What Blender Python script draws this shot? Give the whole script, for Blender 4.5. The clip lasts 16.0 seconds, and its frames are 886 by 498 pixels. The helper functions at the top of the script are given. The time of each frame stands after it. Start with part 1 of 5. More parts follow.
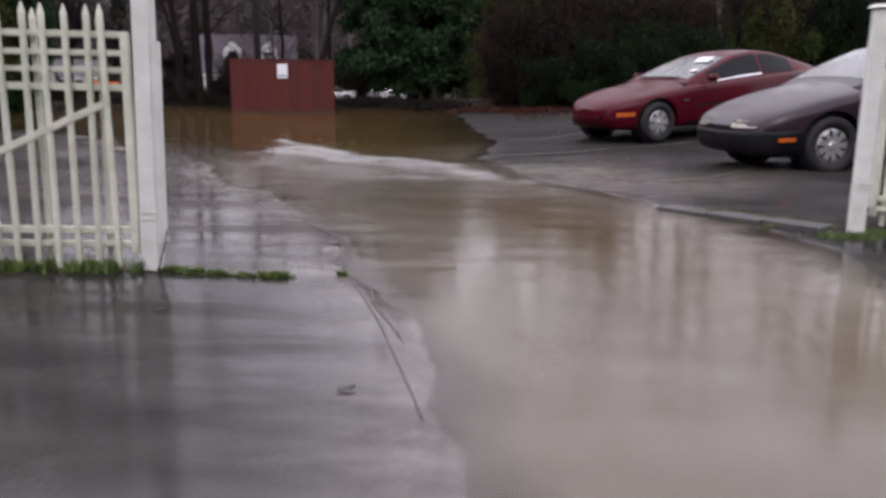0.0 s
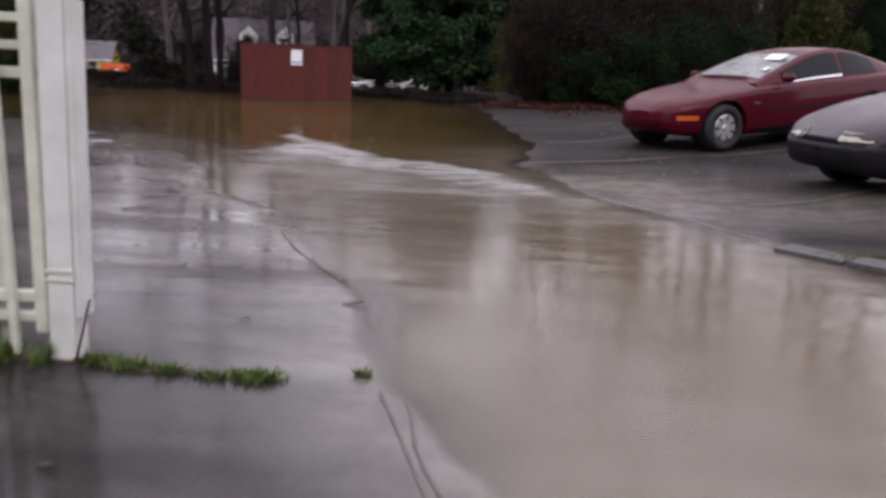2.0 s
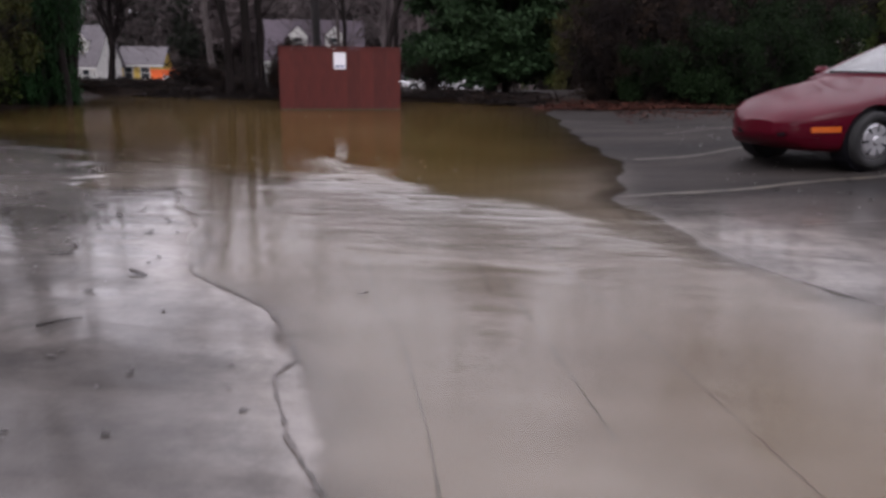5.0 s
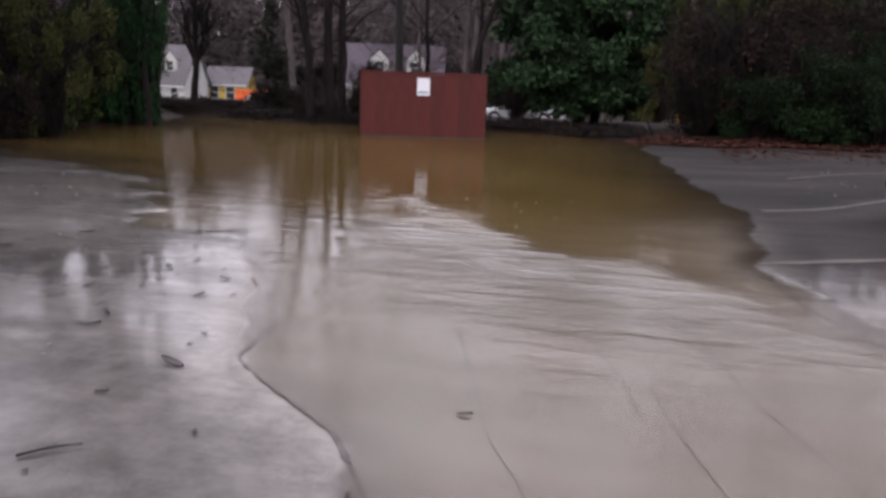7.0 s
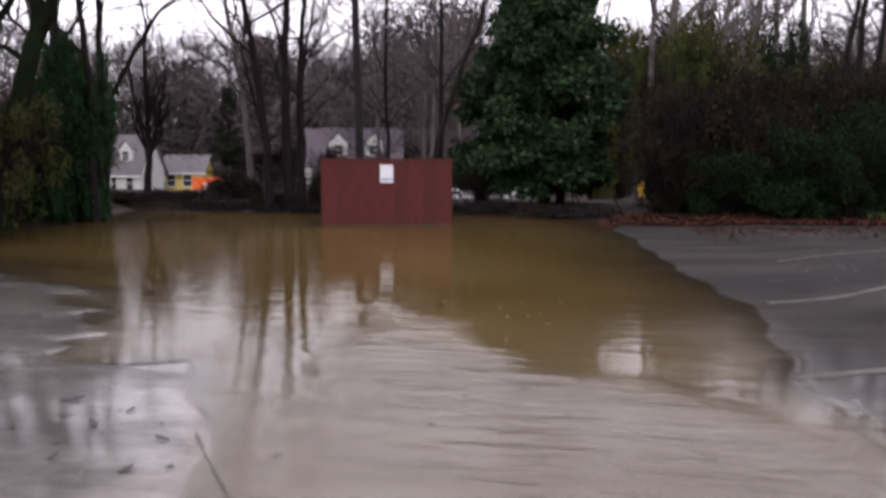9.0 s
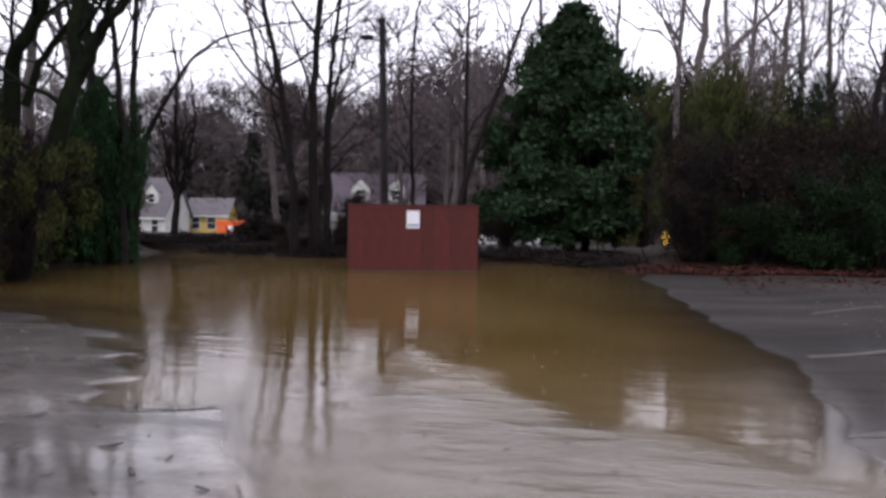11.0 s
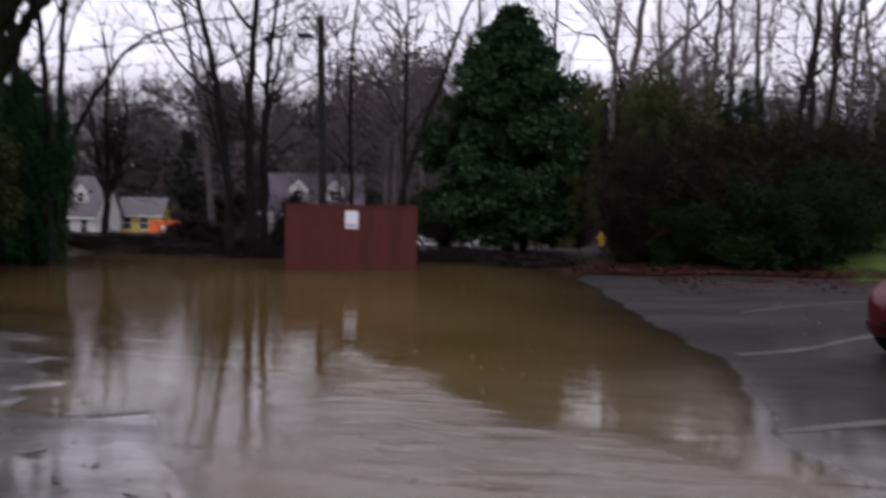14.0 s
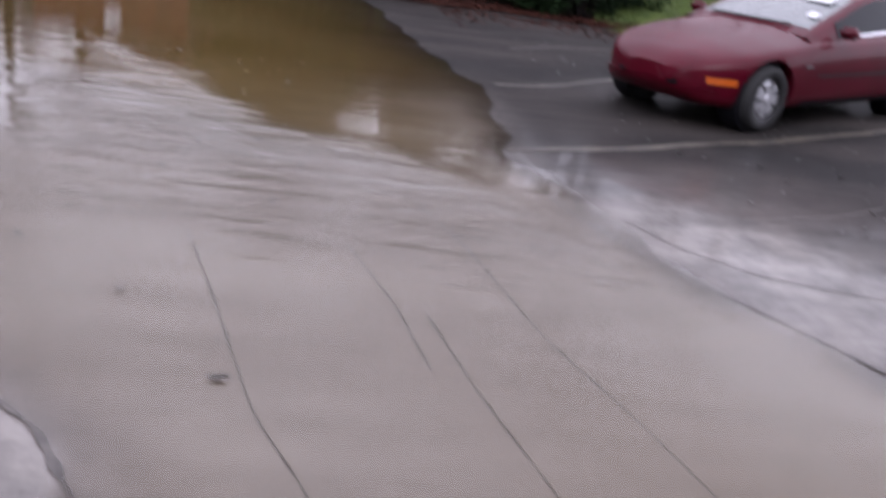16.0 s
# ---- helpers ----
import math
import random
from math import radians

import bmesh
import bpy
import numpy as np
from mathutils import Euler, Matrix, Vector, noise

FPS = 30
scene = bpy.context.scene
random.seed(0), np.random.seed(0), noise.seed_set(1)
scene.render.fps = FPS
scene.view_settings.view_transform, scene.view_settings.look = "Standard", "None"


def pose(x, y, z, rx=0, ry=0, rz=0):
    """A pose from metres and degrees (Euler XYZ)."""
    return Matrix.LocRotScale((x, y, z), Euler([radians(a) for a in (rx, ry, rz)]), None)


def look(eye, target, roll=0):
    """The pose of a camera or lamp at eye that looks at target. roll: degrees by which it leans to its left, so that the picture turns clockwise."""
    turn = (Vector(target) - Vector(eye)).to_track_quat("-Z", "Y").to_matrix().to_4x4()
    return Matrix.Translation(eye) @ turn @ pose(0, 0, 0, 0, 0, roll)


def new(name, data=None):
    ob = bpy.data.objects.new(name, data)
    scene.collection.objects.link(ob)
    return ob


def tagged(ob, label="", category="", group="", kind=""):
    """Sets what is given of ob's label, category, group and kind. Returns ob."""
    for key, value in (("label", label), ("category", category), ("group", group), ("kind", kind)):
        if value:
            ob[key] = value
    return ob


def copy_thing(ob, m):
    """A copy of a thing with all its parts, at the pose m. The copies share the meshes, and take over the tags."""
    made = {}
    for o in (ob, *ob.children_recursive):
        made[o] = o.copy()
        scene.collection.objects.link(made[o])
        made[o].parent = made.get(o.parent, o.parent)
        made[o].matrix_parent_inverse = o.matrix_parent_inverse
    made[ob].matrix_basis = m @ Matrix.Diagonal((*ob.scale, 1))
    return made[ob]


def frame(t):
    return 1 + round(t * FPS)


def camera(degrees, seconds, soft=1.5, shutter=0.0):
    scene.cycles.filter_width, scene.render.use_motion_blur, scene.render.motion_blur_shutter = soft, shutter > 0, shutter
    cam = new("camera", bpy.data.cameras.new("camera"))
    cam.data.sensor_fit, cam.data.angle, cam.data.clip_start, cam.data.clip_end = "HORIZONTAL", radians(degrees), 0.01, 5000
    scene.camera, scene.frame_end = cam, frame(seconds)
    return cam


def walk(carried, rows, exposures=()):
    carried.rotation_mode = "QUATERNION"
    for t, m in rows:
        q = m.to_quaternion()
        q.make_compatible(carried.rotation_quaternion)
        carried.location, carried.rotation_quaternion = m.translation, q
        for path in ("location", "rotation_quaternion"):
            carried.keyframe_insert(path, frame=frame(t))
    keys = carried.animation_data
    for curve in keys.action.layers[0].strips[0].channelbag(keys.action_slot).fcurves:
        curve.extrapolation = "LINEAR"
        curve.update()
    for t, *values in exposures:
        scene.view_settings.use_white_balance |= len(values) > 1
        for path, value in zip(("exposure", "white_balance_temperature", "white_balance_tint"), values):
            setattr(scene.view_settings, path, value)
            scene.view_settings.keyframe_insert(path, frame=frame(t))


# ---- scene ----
cam = camera(57.5, 16.0, soft=3.1, shutter=0.8)
PATH = [
    (0, (0.228, -0.415, 0.989), (0.117, 1.537, 0.572), 0.7),
    (0.5, (0.157, 0.009, 0.987), (0.044, 1.956, 0.544), 2.9),
    (1, (0.1, 0.328, 0.97), (0.009, 2.274, 0.517), 1.2),
    (1.5, (0.02, 0.663, 0.952), (-0.176, 2.596, 0.477), 1.8),
    (2, (-0.086, 1.077, 0.983), (-0.224, 3.024, 0.545), 2.3),
    (2.5, (-0.179, 1.354, 1.012), (-0.282, 3.302, 0.575), 0.0),
    (3, (-0.229, 1.729, 0.988), (-0.377, 3.671, 0.533), 1.4),
    (5.5, (-0.471, 3.379, 1.116), (-0.782, 5.303, 0.665), 1.1),
    (6, (-0.55, 3.641, 1.121), (-0.933, 5.56, 0.708), 2.2),
    (6.5, (-0.674, 3.888, 1.124), (-1.143, 5.797, 0.755), 1.1),
    (7, (-0.799, 4.129, 1.131), (-1.243, 6.039, 0.734), 2.0),
    (7.5, (-0.889, 4.409, 1.145), (-1.404, 6.296, 0.724), 3.3),
    (8, (-0.991, 4.613, 1.184), (-1.423, 6.533, 0.829), 2.4),
    (8.5, (-1.05, 4.79, 1.21), (-1.399, 6.737, 0.899), 1.0),
    (9, (-1.109, 4.927, 1.252), (-1.472, 6.883, 1.047), 0.2),
    (11.5, (-1.247, 4.959, 1.27), (-1.673, 6.911, 1.181), 0.7),
    (12, (-1.247, 5.004, 1.261), (-1.681, 6.955, 1.181), 0.3),
    (12.5, (-1.25, 4.994, 1.269), (-1.679, 6.946, 1.2), 0.3),
    (13, (-1.239, 4.979, 1.277), (-1.653, 6.935, 1.221), 0.0),
    (13.5, (-1.228, 4.989, 1.278), (-1.599, 6.953, 1.234), 0.3),
    (14, (-1.243, 4.978, 1.262), (-1.508, 6.958, 1.173), 1.1),
    (14.5, (-1.182, 5.013, 1.251), (-1.287, 7.004, 1.093), 2.2),
    (15, (-1.196, 4.906, 1.219), (-1.168, 6.883, 0.914), 4.4),
    (15.5, (-1.166, 4.867, 1.209), (-0.988, 6.784, 0.668), 8.7),
    (16, (-1.086, 4.766, 1.188), (-0.775, 6.616, 0.495), 9.5),
]

EXPOSURES = [(0, 0.08, 6450, 16), (3, 0.06, 6480, 17), (5.5, 0.07, 6450, 17), (7, 0.24, 6420, 17), (8.5, 0.25, 6450, 17), (9, 0.18, 6500, 17), (11.5, 0.06, 6250, 14), (12.5, -0.14, 6350, 13), (13.5, -0.28, 6250, 15), (14, -0.46, 6230, 17), (14.5, -0.28, 6220, 19), (15.0, 0.44, 6280, 19), (15.5, 0.53, 6150, 18), (16, 0.34, 6050, 20)]
walk(cam, [(t, look(eye, target, roll)) for t, eye, target, roll in PATH], EXPOSURES)

# ---- world and sun: a bright overcast sky ----
world = bpy.data.worlds.new("overcast_sky")
scene.world = world
world.use_nodes = True
wn, wl = world.node_tree.nodes, world.node_tree.links
sky = wn.new("ShaderNodeTexSky")
sky.sky_type, sky.sun_disc = "NISHITA", False
sky.sun_elevation, sky.sun_rotation, sky.air_density, sky.dust_density = radians(48), radians(200), 1.5, 4.0
grey = wn.new("ShaderNodeHueSaturation")
grey.inputs["Saturation"].default_value, grey.inputs["Value"].default_value = 0.25, 0.1
wl.new(sky.outputs[0], grey.inputs["Color"])
veil = wn.new("ShaderNodeMix")
veil.data_type = "RGBA"
veil.inputs[0].default_value = 0.8
veil.inputs[7].default_value = (0.94, 0.92, 1.0, 1)
wl.new(grey.outputs[0], veil.inputs[6])
wl.new(veil.outputs[2], wn["Background"].inputs["Color"])
wn["Background"].inputs["Strength"].default_value = 1.9
sun = new("sun", bpy.data.lights.new("sun", "SUN"))
sun.data.energy, sun.data.angle, sun.data.color = 0.5, radians(40), (1.0, 0.97, 0.93)
sun.matrix_world = look((-20, -40, 55), (0, 10, 0))


# ---- materials ----
def material(name, colour, rough=0.6, metal=0.0, second=None, scale=8.0, detail=6.0, bump=0.0, bump_scale=None, coat=0.0, coat_rough=0.05, island=0.0, obj_var=0.0, spec=0.5, stretch=(1, 1, 1)):
    """A node material: two colours mixed by fine and coarse noise, with relief, gloss and per-piece variation."""
    m = bpy.data.materials.new(name)
    m.use_nodes = True
    n, l = m.node_tree.nodes, m.node_tree.links
    b = n["Principled BSDF"]
    b.inputs["Roughness"].default_value, b.inputs["Metallic"].default_value = rough, metal
    b.inputs["Coat Weight"].default_value, b.inputs["Coat Roughness"].default_value = coat, coat_rough
    b.inputs["Specular IOR Level"].default_value = spec
    tc = n.new("ShaderNodeTexCoord")
    mp = n.new("ShaderNodeMapping")
    mp.inputs["Scale"].default_value = stretch
    l.new(tc.outputs["Object"], mp.inputs["Vector"])
    fine, coarse = n.new("ShaderNodeTexNoise"), n.new("ShaderNodeTexNoise")
    for tex, k in ((fine, scale), (coarse, scale * 0.13)):
        tex.inputs["Scale"].default_value, tex.inputs["Detail"].default_value = k, detail
        l.new(mp.outputs[0], tex.inputs["Vector"])
    add = n.new("ShaderNodeMath")
    add.operation = "MULTIPLY_ADD"
    l.new(fine.outputs[0], add.inputs[0])
    add.inputs[1].default_value = 0.6
    half = n.new("ShaderNodeMath")
    half.operation = "MULTIPLY"
    half.inputs[1].default_value = 0.4
    l.new(coarse.outputs[0], half.inputs[0])
    l.new(half.outputs[0], add.inputs[2])
    ramp = n.new("ShaderNodeValToRGB")
    c2 = second or tuple(c * 0.6 for c in colour)
    ramp.color_ramp.elements[0].position, ramp.color_ramp.elements[1].position = 0.36, 0.64
    ramp.color_ramp.elements[0].color, ramp.color_ramp.elements[1].color = (*c2, 1), (*colour, 1)
    l.new(add.outputs[0], ramp.inputs[0])
    out = ramp.outputs[0]
    for amount, node, sock in ((island, "ShaderNodeNewGeometry", "Random Per Island"), (obj_var, "ShaderNodeObjectInfo", "Random")):
        if amount:
            src, hsv, mr = n.new(node), n.new("ShaderNodeHueSaturation"), n.new("ShaderNodeMapRange")
            mr.inputs[3].default_value, mr.inputs[4].default_value = 1 - amount, 1 + amount
            l.new(src.outputs[sock], mr.inputs[0])
            l.new(mr.outputs[0], hsv.inputs["Value"])
            l.new(out, hsv.inputs["Color"])
            out = hsv.outputs[0]
    l.new(out, b.inputs["Base Color"])
    if bump:
        bn, tex = n.new("ShaderNodeBump"), fine
        if bump_scale:
            tex = n.new("ShaderNodeTexNoise")
            tex.inputs["Scale"].default_value, tex.inputs["Detail"].default_value = bump_scale, 8
            l.new(mp.outputs[0], tex.inputs["Vector"])
        bn.inputs["Distance"].default_value, bn.inputs["Strength"].default_value = bump, 0.8
        l.new(tex.outputs[0], bn.inputs["Height"])
        l.new(bn.outputs[0], b.inputs["Normal"])
    return m


def ground_material():
    m = bpy.data.materials.new("wet_ground")
    m.use_nodes = True
    n, l = m.node_tree.nodes, m.node_tree.links
    b = n["Principled BSDF"]
    geo = n.new("ShaderNodeNewGeometry")

    def noise_tex(scale, detail=6, rough=0.6):
        t = n.new("ShaderNodeTexNoise")
        t.inputs["Scale"].default_value, t.inputs["Detail"].default_value, t.inputs["Roughness"].default_value = scale, detail, rough
        l.new(geo.outputs["Position"], t.inputs["Vector"])
        return t.outputs[0]

    turned = n.new("ShaderNodeMapping")
    turned.inputs["Rotation"].default_value = (0, 0, radians(-22))
    turned.inputs["Scale"].default_value = (0.28, 1.0, 1.0)
    l.new(geo.outputs["Position"], turned.inputs["Vector"])

    def streak_tex(scale, detail=6, rough=0.6):
        t = n.new("ShaderNodeTexNoise")
        t.inputs["Scale"].default_value, t.inputs["Detail"].default_value, t.inputs["Roughness"].default_value = scale, detail, rough
        l.new(turned.outputs[0], t.inputs["Vector"])
        return t.outputs[0]

    def ramp(src, p0, c0, p1, c1):
        r = n.new("ShaderNodeValToRGB")
        r.color_ramp.elements[0].position, r.color_ramp.elements[1].position = p0, p1
        r.color_ramp.elements[0].color, r.color_ramp.elements[1].color = (*c0, 1), (*c1, 1)
        l.new(src, r.inputs[0])
        return r.outputs[0]

    def mix(fac, a, c, kind="MIX"):
        x = n.new("ShaderNodeMix")
        x.data_type, x.blend_type = "RGBA", kind
        if isinstance(fac, float):
            x.inputs[0].default_value = fac
        else:
            l.new(fac, x.inputs[0])
        l.new(a, x.inputs[6])
        l.new(c, x.inputs[7])
        return x.outputs[2]

    def attr(name):
        a = n.new("ShaderNodeAttribute")
        a.attribute_name = name
        return a.outputs["Fac"]

    asphalt = mix(0.5, ramp(streak_tex(0.9, 9, 0.72), 0.41, (0.006, 0.0055, 0.0056), 0.6, (0.05, 0.041, 0.0365)),
                  ramp(noise_tex(70, 3), 0.35, (0.01, 0.0095, 0.0095), 0.7, (0.034, 0.031, 0.029)))
    patchy, cover = n.new("ShaderNodeMapRange"), n.new("ShaderNodeMath")
    patchy.inputs[1].default_value, patchy.inputs[2].default_value = 0.36, 0.62
    patchy.inputs[3].default_value, patchy.inputs[4].default_value = 0.45, 1.2
    l.new(noise_tex(3.2, 10, 0.72), patchy.inputs[0])
    cover.operation, cover.use_clamp = "MULTIPLY", True
    l.new(patchy.outputs[0], cover.inputs[0])
    l.new(attr("silt_sheen"), cover.inputs[1])
    # Pale cover: silt, plus the wet film's sky sheen put into the colour.
    asphalt = mix(cover.outputs[0], asphalt, ramp(streak_tex(2.2, 8, 0.7), 0.34, (0.12, 0.108, 0.1), 0.66, (0.26, 0.235, 0.215)))
    slab = mix(0.2, ramp(streak_tex(1.5, 8, 0.68), 0.34, (0.22, 0.195, 0.168), 0.66, (0.4, 0.36, 0.325)),
               ramp(noise_tex(45, 4), 0.3, (0.23, 0.205, 0.18), 0.7, (0.38, 0.34, 0.3)))
    soil = ramp(noise_tex(5), 0.35, (0.009, 0.006, 0.005), 0.68, (0.026, 0.016, 0.011))
    lawn = ramp(noise_tex(3), 0.3, (0.035, 0.06, 0.014), 0.7, (0.1, 0.13, 0.03))
    colour = mix(attr("slab"), asphalt, slab)
    colour = mix(attr("soil"), colour, soil)
    colour = mix(attr("lawn"), colour, lawn)
    l.new(colour, b.inputs["Base Color"])
    b.inputs["Roughness"].default_value = 0.75
    b.inputs["Specular IOR Level"].default_value = 0.12
    wet = n.new("ShaderNodeMapRange")
    wet.inputs[1].default_value, wet.inputs[2].default_value = 0.38, 0.52
    wet.inputs[3].default_value, wet.inputs[4].default_value = 0.35, 1.0
    l.new(streak_tex(1.1, 7, 0.62), wet.inputs[0])
    paved = n.new("ShaderNodeMath")
    paved.operation = "MULTIPLY"
    l.new(wet.outputs[0], paved.inputs[0])
    l.new(attr("wetness"), paved.inputs[1])
    l.new(paved.outputs[0], b.inputs["Coat Weight"])
    b.inputs["Coat IOR"].default_value = 1.4
    cr = n.new("ShaderNodeMapRange")
    cr.inputs[1].default_value, cr.inputs[2].default_value = 0.35, 0.6
    cr.inputs[3].default_value, cr.inputs[4].default_value = 0.2, 0.06
    l.new(streak_tex(1.6, 6, 0.65), cr.inputs[0])
    l.new(cr.outputs[0], b.inputs["Coat Roughness"])
    bump = n.new("ShaderNodeBump")
    bump.inputs["Distance"].default_value, bump.inputs["Strength"].default_value = 0.006, 0.6
    l.new(noise_tex(60, 5), bump.inputs["Height"])
    l.new(bump.outputs[0], b.inputs["Normal"])
    film = n.new("ShaderNodeBump")
    film.inputs["Distance"].default_value, film.inputs["Strength"].default_value = 0.003, 0.35
    l.new(noise_tex(9, 6), film.inputs["Height"])
    l.new(film.outputs[0], b.inputs["Coat Normal"])
    return m


def water_material():
    """Silty water: clear where it is a film, brown where it is deep, under a mirror-like surface with small ripples."""
    m = bpy.data.materials.new("muddy_water")
    m.use_nodes = True
    n, l = m.node_tree.nodes, m.node_tree.links
    n.remove(n["Principled BSDF"])
    geo = n.new("ShaderNodeNewGeometry")
    dep, rip = n.new("ShaderNodeAttribute"), n.new("ShaderNodeAttribute")
    dep.attribute_name, rip.attribute_name = "murk", "ripple"
    edge = n.new("ShaderNodeAttribute")
    edge.attribute_name = "film"
    mud = n.new("ShaderNodeBsdfDiffuse")
    big = n.new("ShaderNodeTexNoise")
    big.inputs["Scale"].default_value = 0.35
    l.new(geo.outputs["Position"], big.inputs["Vector"])
    ramp = n.new("ShaderNodeValToRGB")
    ramp.color_ramp.elements[0].position, ramp.color_ramp.elements[1].position = 0.35, 0.65
    ramp.color_ramp.elements[0].color, ramp.color_ramp.elements[1].color = (0.1, 0.064, 0.02, 1), (0.135, 0.09, 0.034, 1)
    l.new(big.outputs[0], ramp.inputs[0])
    l.new(ramp.outputs[0], mud.inputs["Color"])
    clear = n.new("ShaderNodeBsdfTransparent")
    body = n.new("ShaderNodeMixShader")
    l.new(dep.outputs["Fac"], body.inputs[0])
    l.new(clear.outputs[0], body.inputs[1])
    l.new(mud.outputs[0], body.inputs[2])
    mp = n.new("ShaderNodeMapping")
    mp.inputs["Rotation"].default_value = (0, 0, radians(8))
    mp.inputs["Scale"].default_value = (0.35, 1.0, 1.0)
    l.new(geo.outputs["Position"], mp.inputs["Vector"])
    long = n.new("ShaderNodeMapping")
    long.inputs["Rotation"].default_value = (0, 0, radians(-6))
    long.inputs["Scale"].default_value = (0.3, 1.0, 1.0)
    l.new(geo.outputs["Position"], long.inputs["Vector"])
    wave = n.new("ShaderNodeTexNoise")
    wave.inputs["Scale"].default_value, wave.inputs["Detail"].default_value, wave.inputs["Distortion"].default_value = 7.0, 4.0, 0.4
    l.new(long.outputs[0], wave.inputs["Vector"])
    wm = n.new("ShaderNodeMath")
    wm.operation = "MULTIPLY"
    l.new(wave.outputs[0], wm.inputs[0])
    l.new(rip.outputs["Fac"], wm.inputs[1])
    chop = n.new("ShaderNodeTexNoise")
    chop.inputs["Scale"].default_value, chop.inputs["Detail"].default_value = 5.0, 4
    l.new(mp.outputs[0], chop.inputs["Vector"])
    b1, b2 = n.new("ShaderNodeBump"), n.new("ShaderNodeBump")
    b1.inputs["Distance"].default_value, b1.inputs["Strength"].default_value = 0.02, 1.0
    b2.inputs["Distance"].default_value, b2.inputs["Strength"].default_value = 0.008, 0.55
    l.new(wm.outputs[0], b1.inputs["Height"])
    l.new(chop.outputs[0], b2.inputs["Height"])
    l.new(b1.outputs[0], b2.inputs["Normal"])
    gloss, fres = n.new("ShaderNodeBsdfGlossy"), n.new("ShaderNodeFresnel")
    sheen = n.new("ShaderNodeMath")
    sheen.operation = "MULTIPLY"
    broken = n.new("ShaderNodeAttribute")
    broken.attribute_name = "broken"
    patches = n.new("ShaderNodeMapRange")
    patches.inputs[1].default_value, patches.inputs[2].default_value = 0.35, 0.65
    patches.inputs[3].default_value, patches.inputs[4].default_value = 0.55, 1.15
    l.new(wave.outputs[0], patches.inputs[0])
    l.new(broken.outputs["Fac"], sheen.inputs[0])
    l.new(patches.outputs[0], sheen.inputs[1])
    l.new(sheen.outputs[0], gloss.inputs["Roughness"])
    fres.inputs["IOR"].default_value = 1.36
    l.new(b2.outputs[0], gloss.inputs["Normal"])
    l.new(b2.outputs[0], fres.inputs["Normal"])
    top = n.new("ShaderNodeMixShader")
    l.new(fres.outputs[0], top.inputs[0])
    l.new(body.outputs[0], top.inputs[1])
    l.new(gloss.outputs[0], top.inputs[2])
    soft_edge = n.new("ShaderNodeMixShader")
    l.new(edge.outputs["Fac"], soft_edge.inputs[0])
    l.new(clear.outputs[0], soft_edge.inputs[1])
    l.new(top.outputs[0], soft_edge.inputs[2])
    l.new(soft_edge.outputs[0], n["Material Output"].inputs["Surface"])
    return m


GROUND, WATER = ground_material(), water_material()
WHITE_PAINT = material("chalky_white_paint", (0.78, 0.78, 0.76), 0.5, second=(0.6, 0.62, 0.58), scale=9, bump=0.002, bump_scale=60)
GATE_PAINT = material("weathered_cream_paint", (0.74, 0.74, 0.66), 0.45, second=(0.5, 0.53, 0.42), scale=12, bump=0.001, obj_var=0.08)
RUST = material("rusted_iron", (0.12, 0.06, 0.03), 0.7, second=(0.04, 0.02, 0.015), scale=20)
BOARD = material("red_brown_stained_board", (0.085, 0.012, 0.008), 0.85, second=(0.055, 0.008, 0.006), scale=6, bump=0.003, bump_scale=40, obj_var=0.14, stretch=(6, 6, 0.5))
BOARD_DARK = material("wet_board_foot", (0.03, 0.02, 0.012), 0.6, second=(0.035, 0.04, 0.012), scale=8)
PAPER = material("white_notice_paper", (0.82, 0.82, 0.85), 0.4, second=(0.74, 0.75, 0.8), scale=5)
INK = material("blue_grey_ink", (0.1, 0.14, 0.28), 0.5, second=(0.08, 0.11, 0.2))
BARK = material("wet_dark_bark", (0.02, 0.015, 0.015), 0.85, second=(0.007, 0.006, 0.005), scale=14, bump=0.02, bump_scale=18, stretch=(1, 1, 0.3), spec=0.1)
BARK_MOSS = material("mossy_bark", (0.009, 0.014, 0.005), 0.9, second=(0.005, 0.005, 0.004), scale=6, bump=0.02, bump_scale=18, spec=0.1)
# Grey bark, paled further to stand for haze against the bright sky.
BARK_HAZED = material("hazed_grey_bark", (0.14, 0.12, 0.118), 0.85, second=(0.06, 0.05, 0.048), scale=10, bump=0.01, stretch=(1, 1, 0.3), spec=0.1)
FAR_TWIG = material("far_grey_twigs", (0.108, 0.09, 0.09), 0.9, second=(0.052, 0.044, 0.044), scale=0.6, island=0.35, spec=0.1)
LEAF_MAGNOLIA = material("glossy_magnolia_leaf", (0.026, 0.052, 0.022), 0.72, second=(0.013, 0.027, 0.011), scale=1.2, island=0.4, spec=0.12)
LEAF_IVY = material("dark_ivy_leaf", (0.015, 0.046, 0.014), 0.65, second=(0.009, 0.022, 0.009), scale=1.5, island=0.5, spec=0.1)
LEAF_OLIVE = material("olive_shrub_leaf", (0.036, 0.058, 0.013), 0.7, second=(0.033, 0.026, 0.009), scale=1.0, island=0.5, spec=0.1)
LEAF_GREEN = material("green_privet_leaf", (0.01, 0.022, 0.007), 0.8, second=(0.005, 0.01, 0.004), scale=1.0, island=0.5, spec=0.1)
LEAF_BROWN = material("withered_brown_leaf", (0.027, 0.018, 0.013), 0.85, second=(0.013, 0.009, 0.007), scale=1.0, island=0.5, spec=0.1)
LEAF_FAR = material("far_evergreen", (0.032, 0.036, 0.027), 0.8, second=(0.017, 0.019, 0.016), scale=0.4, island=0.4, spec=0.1)
